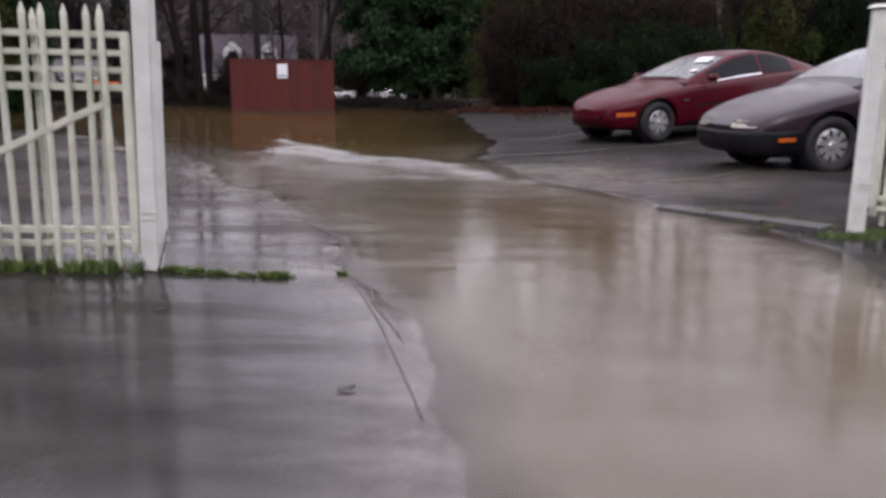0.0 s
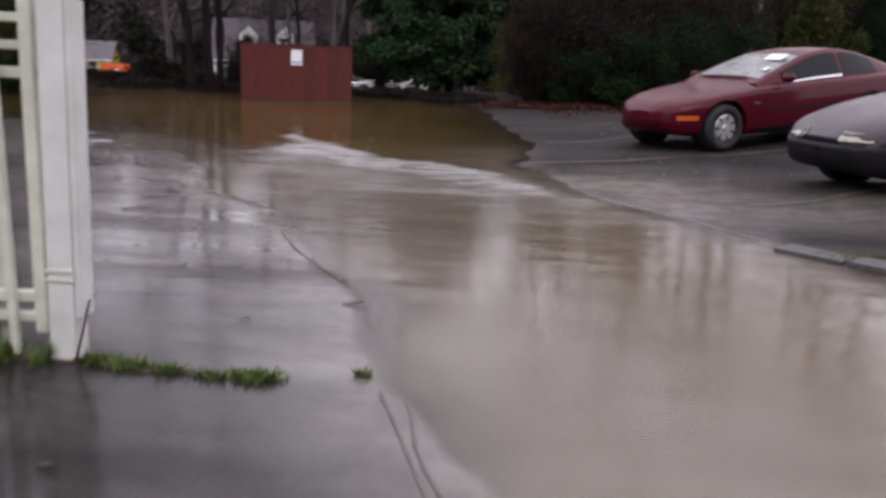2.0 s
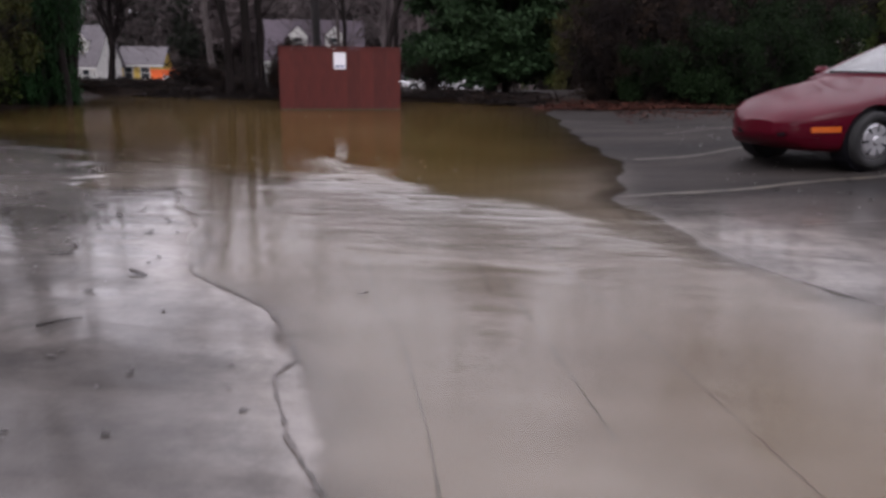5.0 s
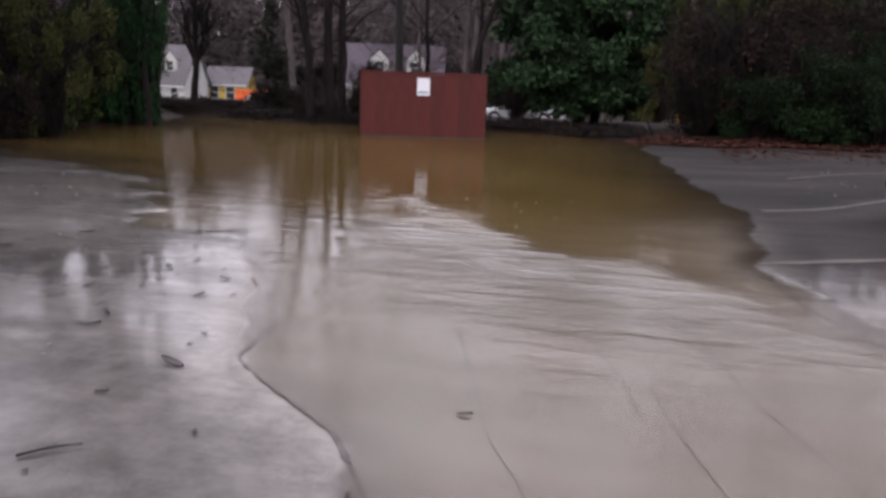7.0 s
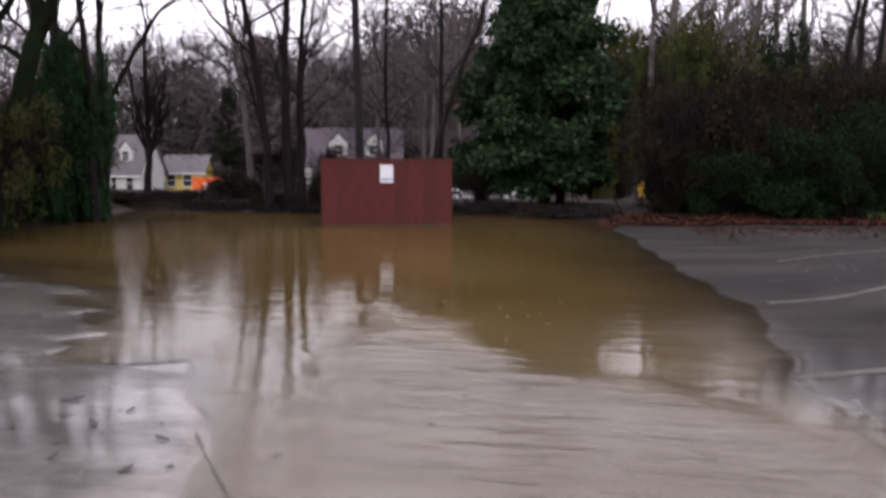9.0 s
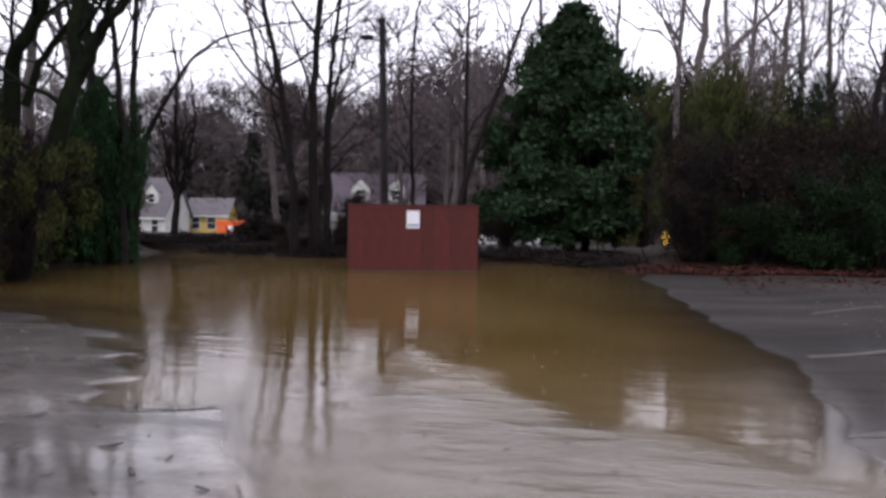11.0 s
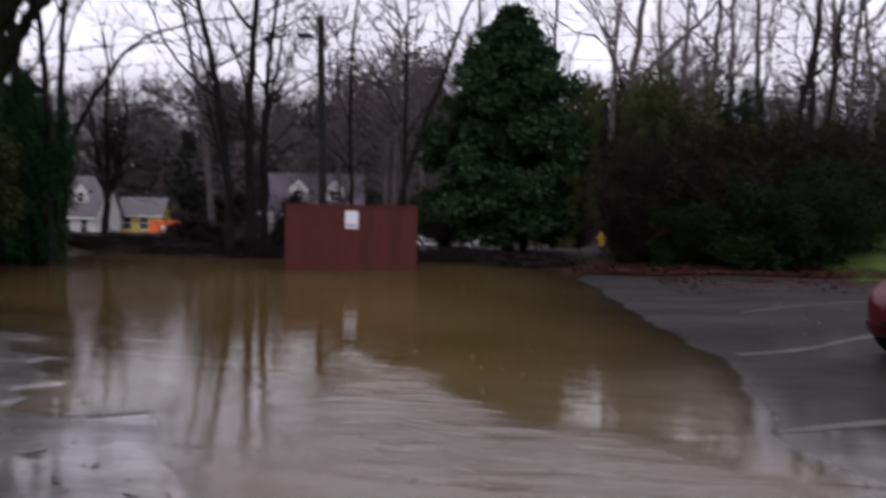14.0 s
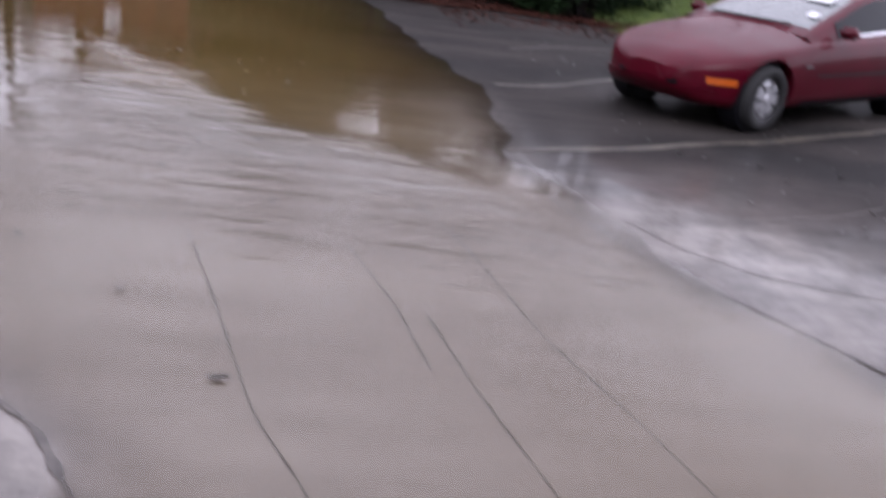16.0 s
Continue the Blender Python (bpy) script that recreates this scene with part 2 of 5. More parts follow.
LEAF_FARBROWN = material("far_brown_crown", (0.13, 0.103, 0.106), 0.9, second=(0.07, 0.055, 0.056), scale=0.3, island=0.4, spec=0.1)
LITTER = material("red_leaf_litter", (0.06, 0.02, 0.013), 0.7, second=(0.024, 0.01, 0.008), scale=2, island=0.6, spec=0.1)
LEAF_WET = material("wet_black_leaf", (0.03, 0.022, 0.018), 0.3, second=(0.015, 0.012, 0.01), scale=20)
GRASS = material("winter_grass", (0.1, 0.15, 0.025), 0.6, second=(0.055, 0.085, 0.018), scale=3, island=0.5)
YELLOW_FLOWER = material("yellow_blossom", (0.6, 0.48, 0.03), 0.7, island=0.3)
# Wet broken asphalt lip; the shade of its step is in the colour.
CRACK = material("shaded_wet_edge", (0.12, 0.105, 0.095), 0.5, second=(0.045, 0.04, 0.036), scale=20)
JOINT = material("dark_pavement_joint", (0.13, 0.115, 0.1), 0.6, second=(0.07, 0.062, 0.055), scale=15)
KERB = material("wet_kerb_concrete", (0.07, 0.065, 0.066), 0.6, second=(0.03, 0.028, 0.029), scale=9, bump=0.006, coat=0.3, coat_rough=0.2)
LINE = material("worn_yellow_line_paint", (0.085, 0.07, 0.048), 0.6, second=(0.03, 0.027, 0.024), scale=9, coat=0.2, coat_rough=0.15)
RED_PAINT = material("dark_red_car_paint", (0.075, 0.0018, 0.01), 0.4, second=(0.055, 0.0014, 0.007), scale=2, coat=0.32, coat_rough=0.06, spec=0.06)
SILVER_PAINT = material("plum_grey_car_paint", (0.026, 0.014, 0.022), 0.38, metal=0.2, second=(0.019, 0.01, 0.016), scale=2, coat=0.5, coat_rough=0.08, spec=0.2)
CREAM_PAINT = material("white_car_paint", (0.3, 0.3, 0.31), 0.4, second=(0.26, 0.26, 0.27), coat=0.8)
BLACK_TRIM = material("black_car_trim", (0.006, 0.006, 0.009), 0.45, second=(0.006, 0.006, 0.008), spec=0.2)
TYRE = material("tyre_rubber", (0.014, 0.014, 0.015), 0.8, second=(0.008, 0.008, 0.009), scale=30)
ALLOY = material("silver_alloy", (0.5, 0.5, 0.52), 0.35, metal=0.6, second=(0.4, 0.4, 0.42), scale=12)
CAR_GLASS = material("tinted_car_glass", (0.014, 0.015, 0.018), 0.07, second=(0.01, 0.011, 0.013), scale=1, spec=0.1)
SCREEN_GLASS = material("rainy_windscreen", (0.11, 0.12, 0.122), 0.2, second=(0.075, 0.083, 0.085), scale=5, spec=0.5, coat=0.5, coat_rough=0.1)
AMBER = material("amber_lens", (0.55, 0.11, 0.01), 0.25, second=(0.4, 0.08, 0.008), coat=1.0)
LAMP_LENS = material("clear_headlamp_lens", (0.36, 0.34, 0.26), 0.2, second=(0.2, 0.19, 0.15), scale=20, coat=0.6)
CHROME = material("chrome_strip", (0.75, 0.75, 0.77), 0.12, metal=1.0, second=(0.65, 0.65, 0.67))
YELLOW_SIDING = material("yellow_clapboard", (0.66, 0.47, 0.1), 0.6, second=(0.55, 0.38, 0.08), scale=3)
WHITE_SIDING = material("white_clapboard", (0.55, 0.55, 0.52), 0.6, second=(0.4, 0.4, 0.38), scale=3)
ROOF_GREY = material("grey_shingle_roof", (0.13, 0.118, 0.13), 0.8, second=(0.085, 0.078, 0.085), scale=4)
ROOF_MAUVE = material("mauve_shingle_roof", (0.095, 0.075, 0.095), 0.8, second=(0.062, 0.05, 0.062), scale=4)
PANE = material("dark_window_glass", (0.03, 0.035, 0.04), 0.08, second=(0.02, 0.022, 0.026))
ORANGE = material("orange_skip_paint", (0.75, 0.13, 0.015), 0.5, second=(0.6, 0.09, 0.012), scale=3)
HYDRANT = material("yellow_hydrant_paint", (0.6, 0.36, 0.02), 0.5, second=(0.45, 0.25, 0.015))
ROAD = material("pale_wet_road", (0.34, 0.32, 0.31), 0.5, second=(0.22, 0.21, 0.2), scale=1.0, coat=0.8, coat_rough=0.2)
POLE_WOOD = material("utility_pole_wood", (0.013, 0.01, 0.01), 0.85, second=(0.008, 0.006, 0.006), scale=10, stretch=(1, 1, 0.2))
METAL = material("galvanised_metal", (0.3, 0.3, 0.31), 0.45, metal=0.6, second=(0.2, 0.2, 0.21))


# ---- mesh helpers ----
def part(name, bm, mat, parent=None, label="", smooth=False):
    """Links a bmesh as one mesh object under a thing or a part."""
    me = bpy.data.meshes.new(name)
    bm.to_mesh(me)
    bm.free()
    return mesh_part(name, me, mat, parent, label, smooth)


def mesh_part(name, me, mat, parent=None, label="", smooth=False):
    if mat and not me.materials:
        me.materials.append(mat)
    if smooth:
        me.shade_smooth()
    ob = new(name, me)
    ob.parent = parent
    if label:
        tagged(ob, label)
    return ob


def thing(name, m, label, category, group="", kind=""):
    ob = new(name)
    ob.empty_display_size = 0.1
    ob.matrix_world = m
    return tagged(ob, label, category, group, kind)


def box(x0, y0, z0, x1, y1, z1, bevel=0.0):
    bm = bmesh.new()
    bmesh.ops.create_cube(bm, size=1)
    for v in bm.verts:
        v.co = Vector(((x0 + x1) / 2 + v.co.x * (x1 - x0), (y0 + y1) / 2 + v.co.y * (y1 - y0), (z0 + z1) / 2 + v.co.z * (z1 - z0)))
    if bevel:
        bmesh.ops.bevel(bm, geom=bm.edges[:], offset=bevel, segments=2, affect="EDGES")
    return bm


def quads_mesh(name, verts, quads):
    """A mesh from arrays of places and of four-cornered faces."""
    verts, quads = np.asarray(verts, np.float32), np.asarray(quads, np.int32)
    me = bpy.data.meshes.new(name)
    me.vertices.add(len(verts))
    me.vertices.foreach_set("co", verts.ravel())
    me.loops.add(quads.size)
    me.loops.foreach_set("vertex_index", quads.ravel())
    me.polygons.add(len(quads))
    me.polygons.foreach_set("loop_start", np.arange(0, quads.size, 4, dtype=np.int32))
    me.polygons.foreach_set("loop_total", np.full(len(quads), 4, np.int32))
    me.update(calc_edges=True)
    me.validate()
    return me


def grid_mesh(name, pts):
    """A mesh from a 2D array of places."""
    a, b = pts.shape[:2]
    i = np.arange(a * b).reshape(a, b)
    q = np.stack([i[:-1, :-1], i[1:, :-1], i[1:, 1:], i[:-1, 1:]], -1).reshape(-1, 4)
    return quads_mesh(name, pts.reshape(-1, 3), q)


def cylinder(r0, r1, z0, z1, n=16, m=None, ends=True):
    bm = bmesh.new()
    bmesh.ops.create_cone(bm, cap_ends=ends, segments=n, radius1=r0, radius2=r1, depth=z1 - z0, matrix=Matrix.Translation((0, 0, (z0 + z1) / 2)))
    if m:
        bm.transform(m)
    return bm


class Wood:
    """Collects tapered tubes of a tree."""

    def __init__(self):
        self.v, self.q, self.count = [], [], 0

    def tube(self, pts, radii, n):
        pts = np.asarray(pts, float)
        d = np.gradient(pts, axis=0)
        d /= np.linalg.norm(d, axis=1)[:, None] + 1e-9
        ref = np.array([0.31, 0.95, 0.08])
        a = np.cross(d, ref)
        a /= np.linalg.norm(a, axis=1)[:, None] + 1e-9
        b = np.cross(d, a)
        ang = np.linspace(0, 2 * math.pi, n, endpoint=False)
        ring = pts[:, None, :] + np.asarray(radii)[:, None, None] * (np.cos(ang)[None, :, None] * a[:, None, :] + np.sin(ang)[None, :, None] * b[:, None, :])
        k = len(pts)
        i = np.arange(k * n).reshape(k, n) + self.count
        j = np.roll(i, -1, axis=1)
        self.v.append(ring.reshape(-1, 3))
        self.q.append(np.stack([i[:-1], j[:-1], j[1:], i[1:]], -1).reshape(-1, 4))
        self.count += k * n

    def mesh(self, name):
        return quads_mesh(name, np.concatenate(self.v), np.concatenate(self.q))


def smooth_line(pts, k):
    """A finer, rounded line through a few places."""
    pts = np.asarray(pts, float)
    t = np.arange(len(pts))
    s = np.linspace(0, len(pts) - 1, k)
    line = np.stack([np.interp(s, t, pts[:, c]) for c in range(3)], -1)
    for _ in range(2):
        line[1:-1] = (line[:-2] + 2 * line[1:-1] + line[2:]) / 4
    return line


def grow(wood, rng, p, d, length, r, level, levels, spread, up, kids, tip=0.004):
    """One branch and, level by level, its side branches."""
    k = (7, 6, 5, 4, 3)[min(level, 4)]
    pts, dirs = [p], [d]
    for _ in range(k):
        d = d + rng.normal(0, 0.16 + 0.04 * level, 3) + np.array([0, 0, up])
        d = d / np.linalg.norm(d)
        p = p + d * length / k
        pts.append(p)
        dirs.append(d)
    radii = np.linspace(r, max(tip, r * (0.35 if level < levels else 0.5)), k + 1)
    wood.tube(pts, radii, 5 if level < 2 else 3)
    if level >= levels:
        return
    for _ in range(kids[min(level, len(kids) - 1)]):
        f = rng.uniform(0.25, 1.0)
        i = min(int(f * k), k - 1)
        q = pts[i] + (pts[i + 1] - pts[i]) * (f * k - i)
        side = rng.normal(0, 1, 3)
        side -= dirs[i] * np.dot(side, dirs[i])
        side /= np.linalg.norm(side) + 1e-9
        nd = dirs[i] * rng.uniform(0.5, 1.0) + side * spread
        nd /= np.linalg.norm(nd)
        grow(wood, rng, q, nd, length * rng.uniform(0.42, 0.68), max(tip, radii[i] * rng.uniform(0.45, 0.65)), level + 1, levels, spread, up, kids, tip)


def leaves_mesh(name, rng, centres, radii, count, size, flat=0.5, hang=0.0):
    """Many small leaves in clumps about the centres, denser towards each clump's skin."""
    centres, radii = np.asarray(centres, float), np.asarray(radii, float)
    if radii.ndim == 1:
        radii = np.repeat(radii[:, None], 3, 1)
    w = radii.prod(1) ** 0.7
    c = rng.choice(len(centres), count, p=w / w.sum())
    d = rng.normal(0, 1, (count, 3))
    d /= np.linalg.norm(d, axis=1)[:, None]
    rad = rng.uniform(0, 1, count) ** 0.45
    p = centres[c] + d * radii[c] * rad[:, None] * rng.normal(1, 0.12, count)[:, None]
    along = d * 0.7 + rng.normal(0, 0.6, (count, 3)) + np.array([0, 0, -hang])
    along /= np.linalg.norm(along, axis=1)[:, None]
    side = np.cross(along, rng.normal(0, 1, (count, 3)))
    side /= np.linalg.norm(side, axis=1)[:, None]
    s = size * rng.uniform(0.6, 1.35, count)[:, None]
    v = np.stack([p, p + along * s * 0.5 + side * s * flat * 0.5, p + along * s, p + along * s * 0.5 - side * s * flat * 0.5], 1)
    return quads_mesh(name, v.reshape(-1, 3), np.arange(count * 4).reshape(-1, 4))


# ---- the lie of the land ----
SHORE = np.array([(-1.2, 24.2), (-0.55, 22.6), (-0.65, 21.2), (-0.3, 18), (0.0, 15.1), (0.33, 12.6), (0.22, 11), (0.1, 9.8), (0.5, 8.2), (1.2, 6.8), (1.6, 5.95),
                  (2.1, 5.35), (2.3, 4.5), (2.45, 3), (2.5, 0.5), (2.5, -4), (0.5, -4), (0.2, 1.0), (0.05, 2.16), (-0.2, 3.0), (-0.45, 3.6), (-0.68, 4.49), (-0.98, 4.94),
                  (-1.35, 5.7), (-1.6, 6.4), (-2.3, 7.0), (-2.9, 8.3), (-3.7, 9.6), (-4.6, 9.4), (-4.9, 10.4), (-5.4, 11.4), (-7, 12.6), (-9, 13.7), (-11.2, 15),
                  (-12, 17.5), (-12.4, 20), (-13.4, 24), (-13.8, 26.3), (-11, 26.1), (-8.3, 25.5), (-4.6, 25.7), (-2.8, 25.6)])


CURRENT = np.array([(-3.2, 12.4), (-2.4, 11.6), (-1.8, 10.9), (-1.2, 10.1), (-0.5, 9.5), (0.1, 9.0), (0.9, 7.6), (1.2, 6.9), (0.2, 7.2), (-1.4, 7.4), (-2.5, 8.5), (-2.9, 9.8)])


def shore_distance(x, y, line=SHORE):
    """Distance to the waterline: above nought inside the flood."""
    best, inside = np.full(x.shape, 1e9), np.zeros(x.shape, bool)
    for (ax, ay), (bx, by) in zip(line, np.roll(line, -1, axis=0)):
        ex, ey = bx - ax, by - ay
        t = np.clip(((x - ax) * ex + (y - ay) * ey) / (ex * ex + ey * ey), 0, 1)
        best = np.minimum(best, np.hypot(x - ax - t * ex, y - ay - t * ey))
        if ey:
            inside ^= ((ay > y) != (by > y)) & (x < ex * (y - ay) / ey + ax)
    return np.where(inside, best, -best)


def ease(v, a, b):
    t = np.clip((v - a) / (b - a), 0, 1)
    return t * t * (3 - 2 * t)


def wobble(x, y, s, k=0.0):
    return np.sin(x * s + 1.3 * np.sin(y * s * 0.7 + k)) * np.cos(y * s * 0.9 + 1.1 * np.sin(x * s * 0.6 + 2 + k))


def land(x, y):
    x, y = np.asarray(x, float), np.asarray(y, float)
    d = shore_distance(x, y) + 0.07 * wobble(x, y, 2.3) + 0.035 * wobble(x, y, 6.1, 3) + 0.35 * ease(-x, 4.5, 6) * ease(y, 9, 11) * wobble(x * 0.35, y, 3.1, 1) + 0.2 * ease(-x, 3.2, 4.4) * ease(y, 8.6, 10) * wobble(x * 0.4, y, 7.3, 2)
    cap = 0.012 + 0.03 * ease(x + 0.4 * (y - 3), 0.5, 1.7) * (1 - ease(y, 5.2, 7.2)) + 0.27 * ease(y + 0.5 * x, 8.4, 12.4)
    wet = -np.minimum(0.006 * ease(d, 0, 0.04) + 0.032 * np.maximum(d, 0), cap)
    out = np.maximum(-d, 0)
    rate = 0.055 - 0.04 * ease(y, 14, 19)
    lot = np.clip(np.minimum(0.06 * x + 0.034 * y - 0.5, rate * out), 0.012 * np.minimum(out, 2), 0.8)
    lot = lot + 0.045 * ease(y, 9.3, 10.6) * ease(x, 1.0, 2.2)
    lot = lot + 0.1 * ease(x, 2.3, 3.2) * (1 - ease(y, 8.4, 9.8)) * ease(y, 5.6, 6.8)
    left = 0.005 * ease(out, 0, 0.05) + 0.014 * np.minimum(out, 3)
    dry = np.where(x > 0.2, lot, left)
    bank = ease(y, 22.5, 25.5) * np.minimum(0.14 * out, 0.14) + ease(-x, 10.5, 12.5) * np.minimum(0.12 * out, 0.2)
    rise = ease(x, 3.2, 7) * np.maximum(0, (y - 21.5) + 0.3 * (x - 5)) * 0.055
    fall = -1.9 * ease(y, 29, 66) * (1 - ease(x, 4, 14))
    hill = 10 * ease(y + 0.1 * np.abs(x), 94, 150) + 14 * ease(np.hypot(x, y - 20), 180, 500)
    dry = dry + bank + np.minimum(rise, 2.0) + fall + hill
    return np.where(d > 0, wet, dry)


def axis(a, b, step, low, high):
    core = np.arange(a, b, step)
    grow_out = np.cumsum(step * 1.12 ** np.arange(1, 80))
    return np.concatenate([(a - grow_out[grow_out < a - low])[::-1], core, b + grow_out[grow_out < high - b]])


gx, gy = axis(-9, 6, 0.06, -900, 900), axis(0.5, 16, 0.06, -300, 1500)
gx = np.union1d(gx.round(4), np.arange(-15, 9, 0.3).round(4))
gy = np.union1d(gy.round(4), np.arange(16, 32, 0.25).round(4))
GX, GY = np.meshgrid(gx, gy, indexing="ij")
GZ = land(GX, GY)

ground_mesh = grid_mesh("ground", np.stack([GX, GY, GZ], -1))
D = shore_distance(GX, GY)
spill = 0.3 * ease(GY, 4.4, 5.6) * ease(-GX, 0.4, 0.9) * (1 - ease(GY, 8, 9))
slab = ease((D + 0.1 * wobble(GX, GY, 3) + 0.02 + 0.75 * spill) / (0.32 + 1.0 * spill), 0, 1) * (1 - ease(GY, 10, 13))
# Silt on the left lot, raised to carry some sky sheen as well.
silt_sheen = (0.28 + 0.4 * ease(GY, 5, 7.2)) * (0.25 + 0.75 * ease(D, -2.4, -0.3)) * ease(GY, 3.36, 3.46) * (1 - ease(GY + 0.5 * wobble(GX, GY, 0.9), 10.5, 14)) * ease(-GX, -0.6, 0.2) * (0.75 + 0.25 * wobble(GX, GY, 1.4))
slab = np.maximum(slab * 0.92, 0)
# Wet margin and right lot: reflected sky painted as a paler colour.
film_sheen = 0.5 * ease(D, -0.5, 0.0) * (GY < 9) * (GX < 0.3) + (GX >= 0) * 0.72 * ease(D + 0.35 * wobble(GX, GY, 1.6), -2.4, -0.3) * (1 - ease(GY + 0.4 * wobble(GX, GY, 2.1), 8.2, 10.4)) * ease(GY, 6.2, 7.4)
near_shore = ease(D, -2.4, -0.15)
wetness = 0.42 + 0.5 * near_shore + 0.08 * ease(GY, 3.4, 3.6)
beyond = GX > np.where(GY > 9.5, -2.5, 0.3)
wetness = np.where(beyond, 0.06 + 0.5 * ease(D, -2.6, -0.6) * (1 - 0.85 * ease(GY, 9.0, 11.5)), wetness)
lawn = ease(GX + 0.15 * wobble(GX, GY, 2), 4.2, 4.8) * ease(GY + 0.2 * wobble(GX, GY, 1.7), 20.7, 21.2)
soil = np.clip(np.maximum.reduce([ease(GY + 0.25 * wobble(GX, GY, 1.9), 21.6, 22.3) * (D < 0.6), ease(-GX + 0.2 * wobble(GX, GY, 2), 11.3, 12) + 0 * D, ease(GY, 26, 27)]), 0, 1) * (1 - lawn)
for key, values in (("slab", slab), ("lawn", lawn), ("soil", soil), ("silt_sheen", np.clip(silt_sheen + film_sheen, 0, 1)), ("wetness", wetness * (1 - lawn) * (1 - soil))):
    ground_mesh.attributes.new(key, "FLOAT", "POINT").data.foreach_set("value", values.ravel().astype(np.float32))
ground_mesh.shade_smooth()
tagged(mesh_part("ground", ground_mesh, GROUND), "wet cracked asphalt lot, pale with silt and painted sky sheen, muddy banks and lawn", "ground", kind="structure")

# the flood: one level sheet
wx = np.union1d(np.arange(-14.4, -5, 0.12).round(3), np.arange(-5, 2.7, 0.04).round(3))
wy = np.union1d(np.arange(0.5, 14, 0.04).round(3), np.concatenate([np.arange(-4, 0.5, 0.15), np.arange(14, 26.6, 0.12)]).round(3))
WX, WY = np.meshgrid(wx, wy, indexing="ij")
depth = -land(WX, WY)
water_mesh = grid_mesh("water", np.stack([WX, WY, 0 * WX], -1))
murk = (1 - np.exp(-np.maximum(depth, 0) / 0.05)) * ease(depth, -0.004, 0.004)
flow = shore_distance(WX, WY, CURRENT) + 0.15 * wobble(WX, WY, 4)
ripple = np.maximum(ease(flow, -0.05, 0.45), 0.3 * ease(flow, -1.1, 0.1) * (WY < 9))
film = ease(depth, 0.0, 0.005)
lip = 10.0 - 0.75 * (WX + 1.2)
broken = 0.075 + 0.06 * (1 - ease(WY, 6.8, 8.5)) + ripple * (0.15 + 0.15 * ease(WY - lip, -1.6, -0.7))
for key, values in (("murk", murk), ("ripple", ripple), ("film", film), ("broken", broken)):
    water_mesh.attributes.new(key, "FLOAT", "POINT").data.foreach_set("value", values.ravel().astype(np.float32))
wb = bmesh.new()
wb.from_mesh(water_mesh)
keep = (depth > -0.02).ravel()
bmesh.ops.delete(wb, geom=[v for v in wb.verts if not keep[v.index]], context="VERTS")
wb.to_mesh(water_mesh)
wb.free()
water_mesh.shade_smooth()
tagged(mesh_part("water", water_mesh, WATER), "brown silty flood water lying over the lot", "water", kind="structure")


def level(x, y):
    return float(land(np.array([x]), np.array([y]))[0])


def ribbon(name, pts, width, mat, label, category, rng, lift=0.003, ragged=0.3):
    """A thin strip that lies on the ground."""
    line = smooth_line([(x, y, 0) for x, y in pts], 8 * len(pts))
    d = np.gradient(line, axis=0)
    d /= np.linalg.norm(d, axis=1)[:, None]
    side = np.stack([-d[:, 1], d[:, 0]], -1)
    w = width * (1 + ragged * rng.normal(0, 1, len(line))).clip(0.3, 2) / 2
    jig = rng.normal(0, width * 0.3 * ragged, (len(line), 1))
    rows = []
    for s in (-1, 1):
        xy = line[:, :2] + side * (s * w[:, None] + jig)
        rows.append(np.column_stack([xy, land(xy[:, 0], xy[:, 1]) + lift]))
    return tagged(mesh_part(name, grid_mesh(name, np.stack(rows, 1)), mat), label, category, kind="structure")


rng = np.random.default_rng(5)
for pts in ([(-1.6, 7.9), (-1.41, 7.3), (-1.2, 6.6), (-1.03, 6.26), (-0.75, 5.3), (-0.5, 4.2)], [(-0.62, 8.6), (-0.43, 7.98), (-0.28, 7.21), (-0.1, 6.71), (0.0, 6.38), (0.3, 5.3), (0.55, 4.2)],
            [(-0.68, 7.3), (-0.57, 6.8), (-0.44, 6.34), (-0.2, 5.4)], [(-0.43, 3.4), (-0.2, 2.7), (0.05, 1.8)], 
            [(1.3, 8.9), (2.1, 9.2), (3.2, 9.9), (4.6, 10.3)], [(0.5, 8.65), (0.65, 8.3), (0.96, 8.0), (1.5, 7.85)], [(-0.95, 7.87), (-0.79, 7.36), (-0.7, 6.9)], [(-0.44, 3.69), (-0.31, 3.23), (-0.27, 2.99), (-0.08, 2.49)]):
    ribbon("pavement_joint", pts, 0.009, JOINT, "dark open joint between slabs of worn paving", "joint", rng)
# Dark strips along the asphalt edge paint the shade of its wet step.
for pts, wd in (([(-2.9, 8.3), (-2.42, 7.65), (-2.33, 7.02), (-2.05, 6.77), (-1.69, 6.47), (-1.43, 6.06), (-1.34, 5.85)], 0.016), ([(-1.34, 5.85), (-1.37, 5.66), (-1.16, 5.2), (-0.98, 4.94)], 0.014),
                ([(-0.98, 4.94), (-0.81, 4.66), (-0.67, 4.45), (-0.57, 4.13), (-0.48, 3.83), (-0.44, 3.69)], 0.02),
                ([(0.1, 9.4), (0.2, 8.75), (0.55, 7.9), (0.97, 7.2), (1.22, 6.8), (1.54, 6.24)], 0.022)):
    ribbon("pavement_edge", pts, wd, CRACK, "broken asphalt edge at the water, step shade in its dark colour", "pavement edge", rng, 0.006, 0.5)
JOINT_SOIL = material("brown_joint_soil", (0.075, 0.045, 0.024), 0.9, second=(0.03, 0.02, 0.012), scale=18, bump=0.006)
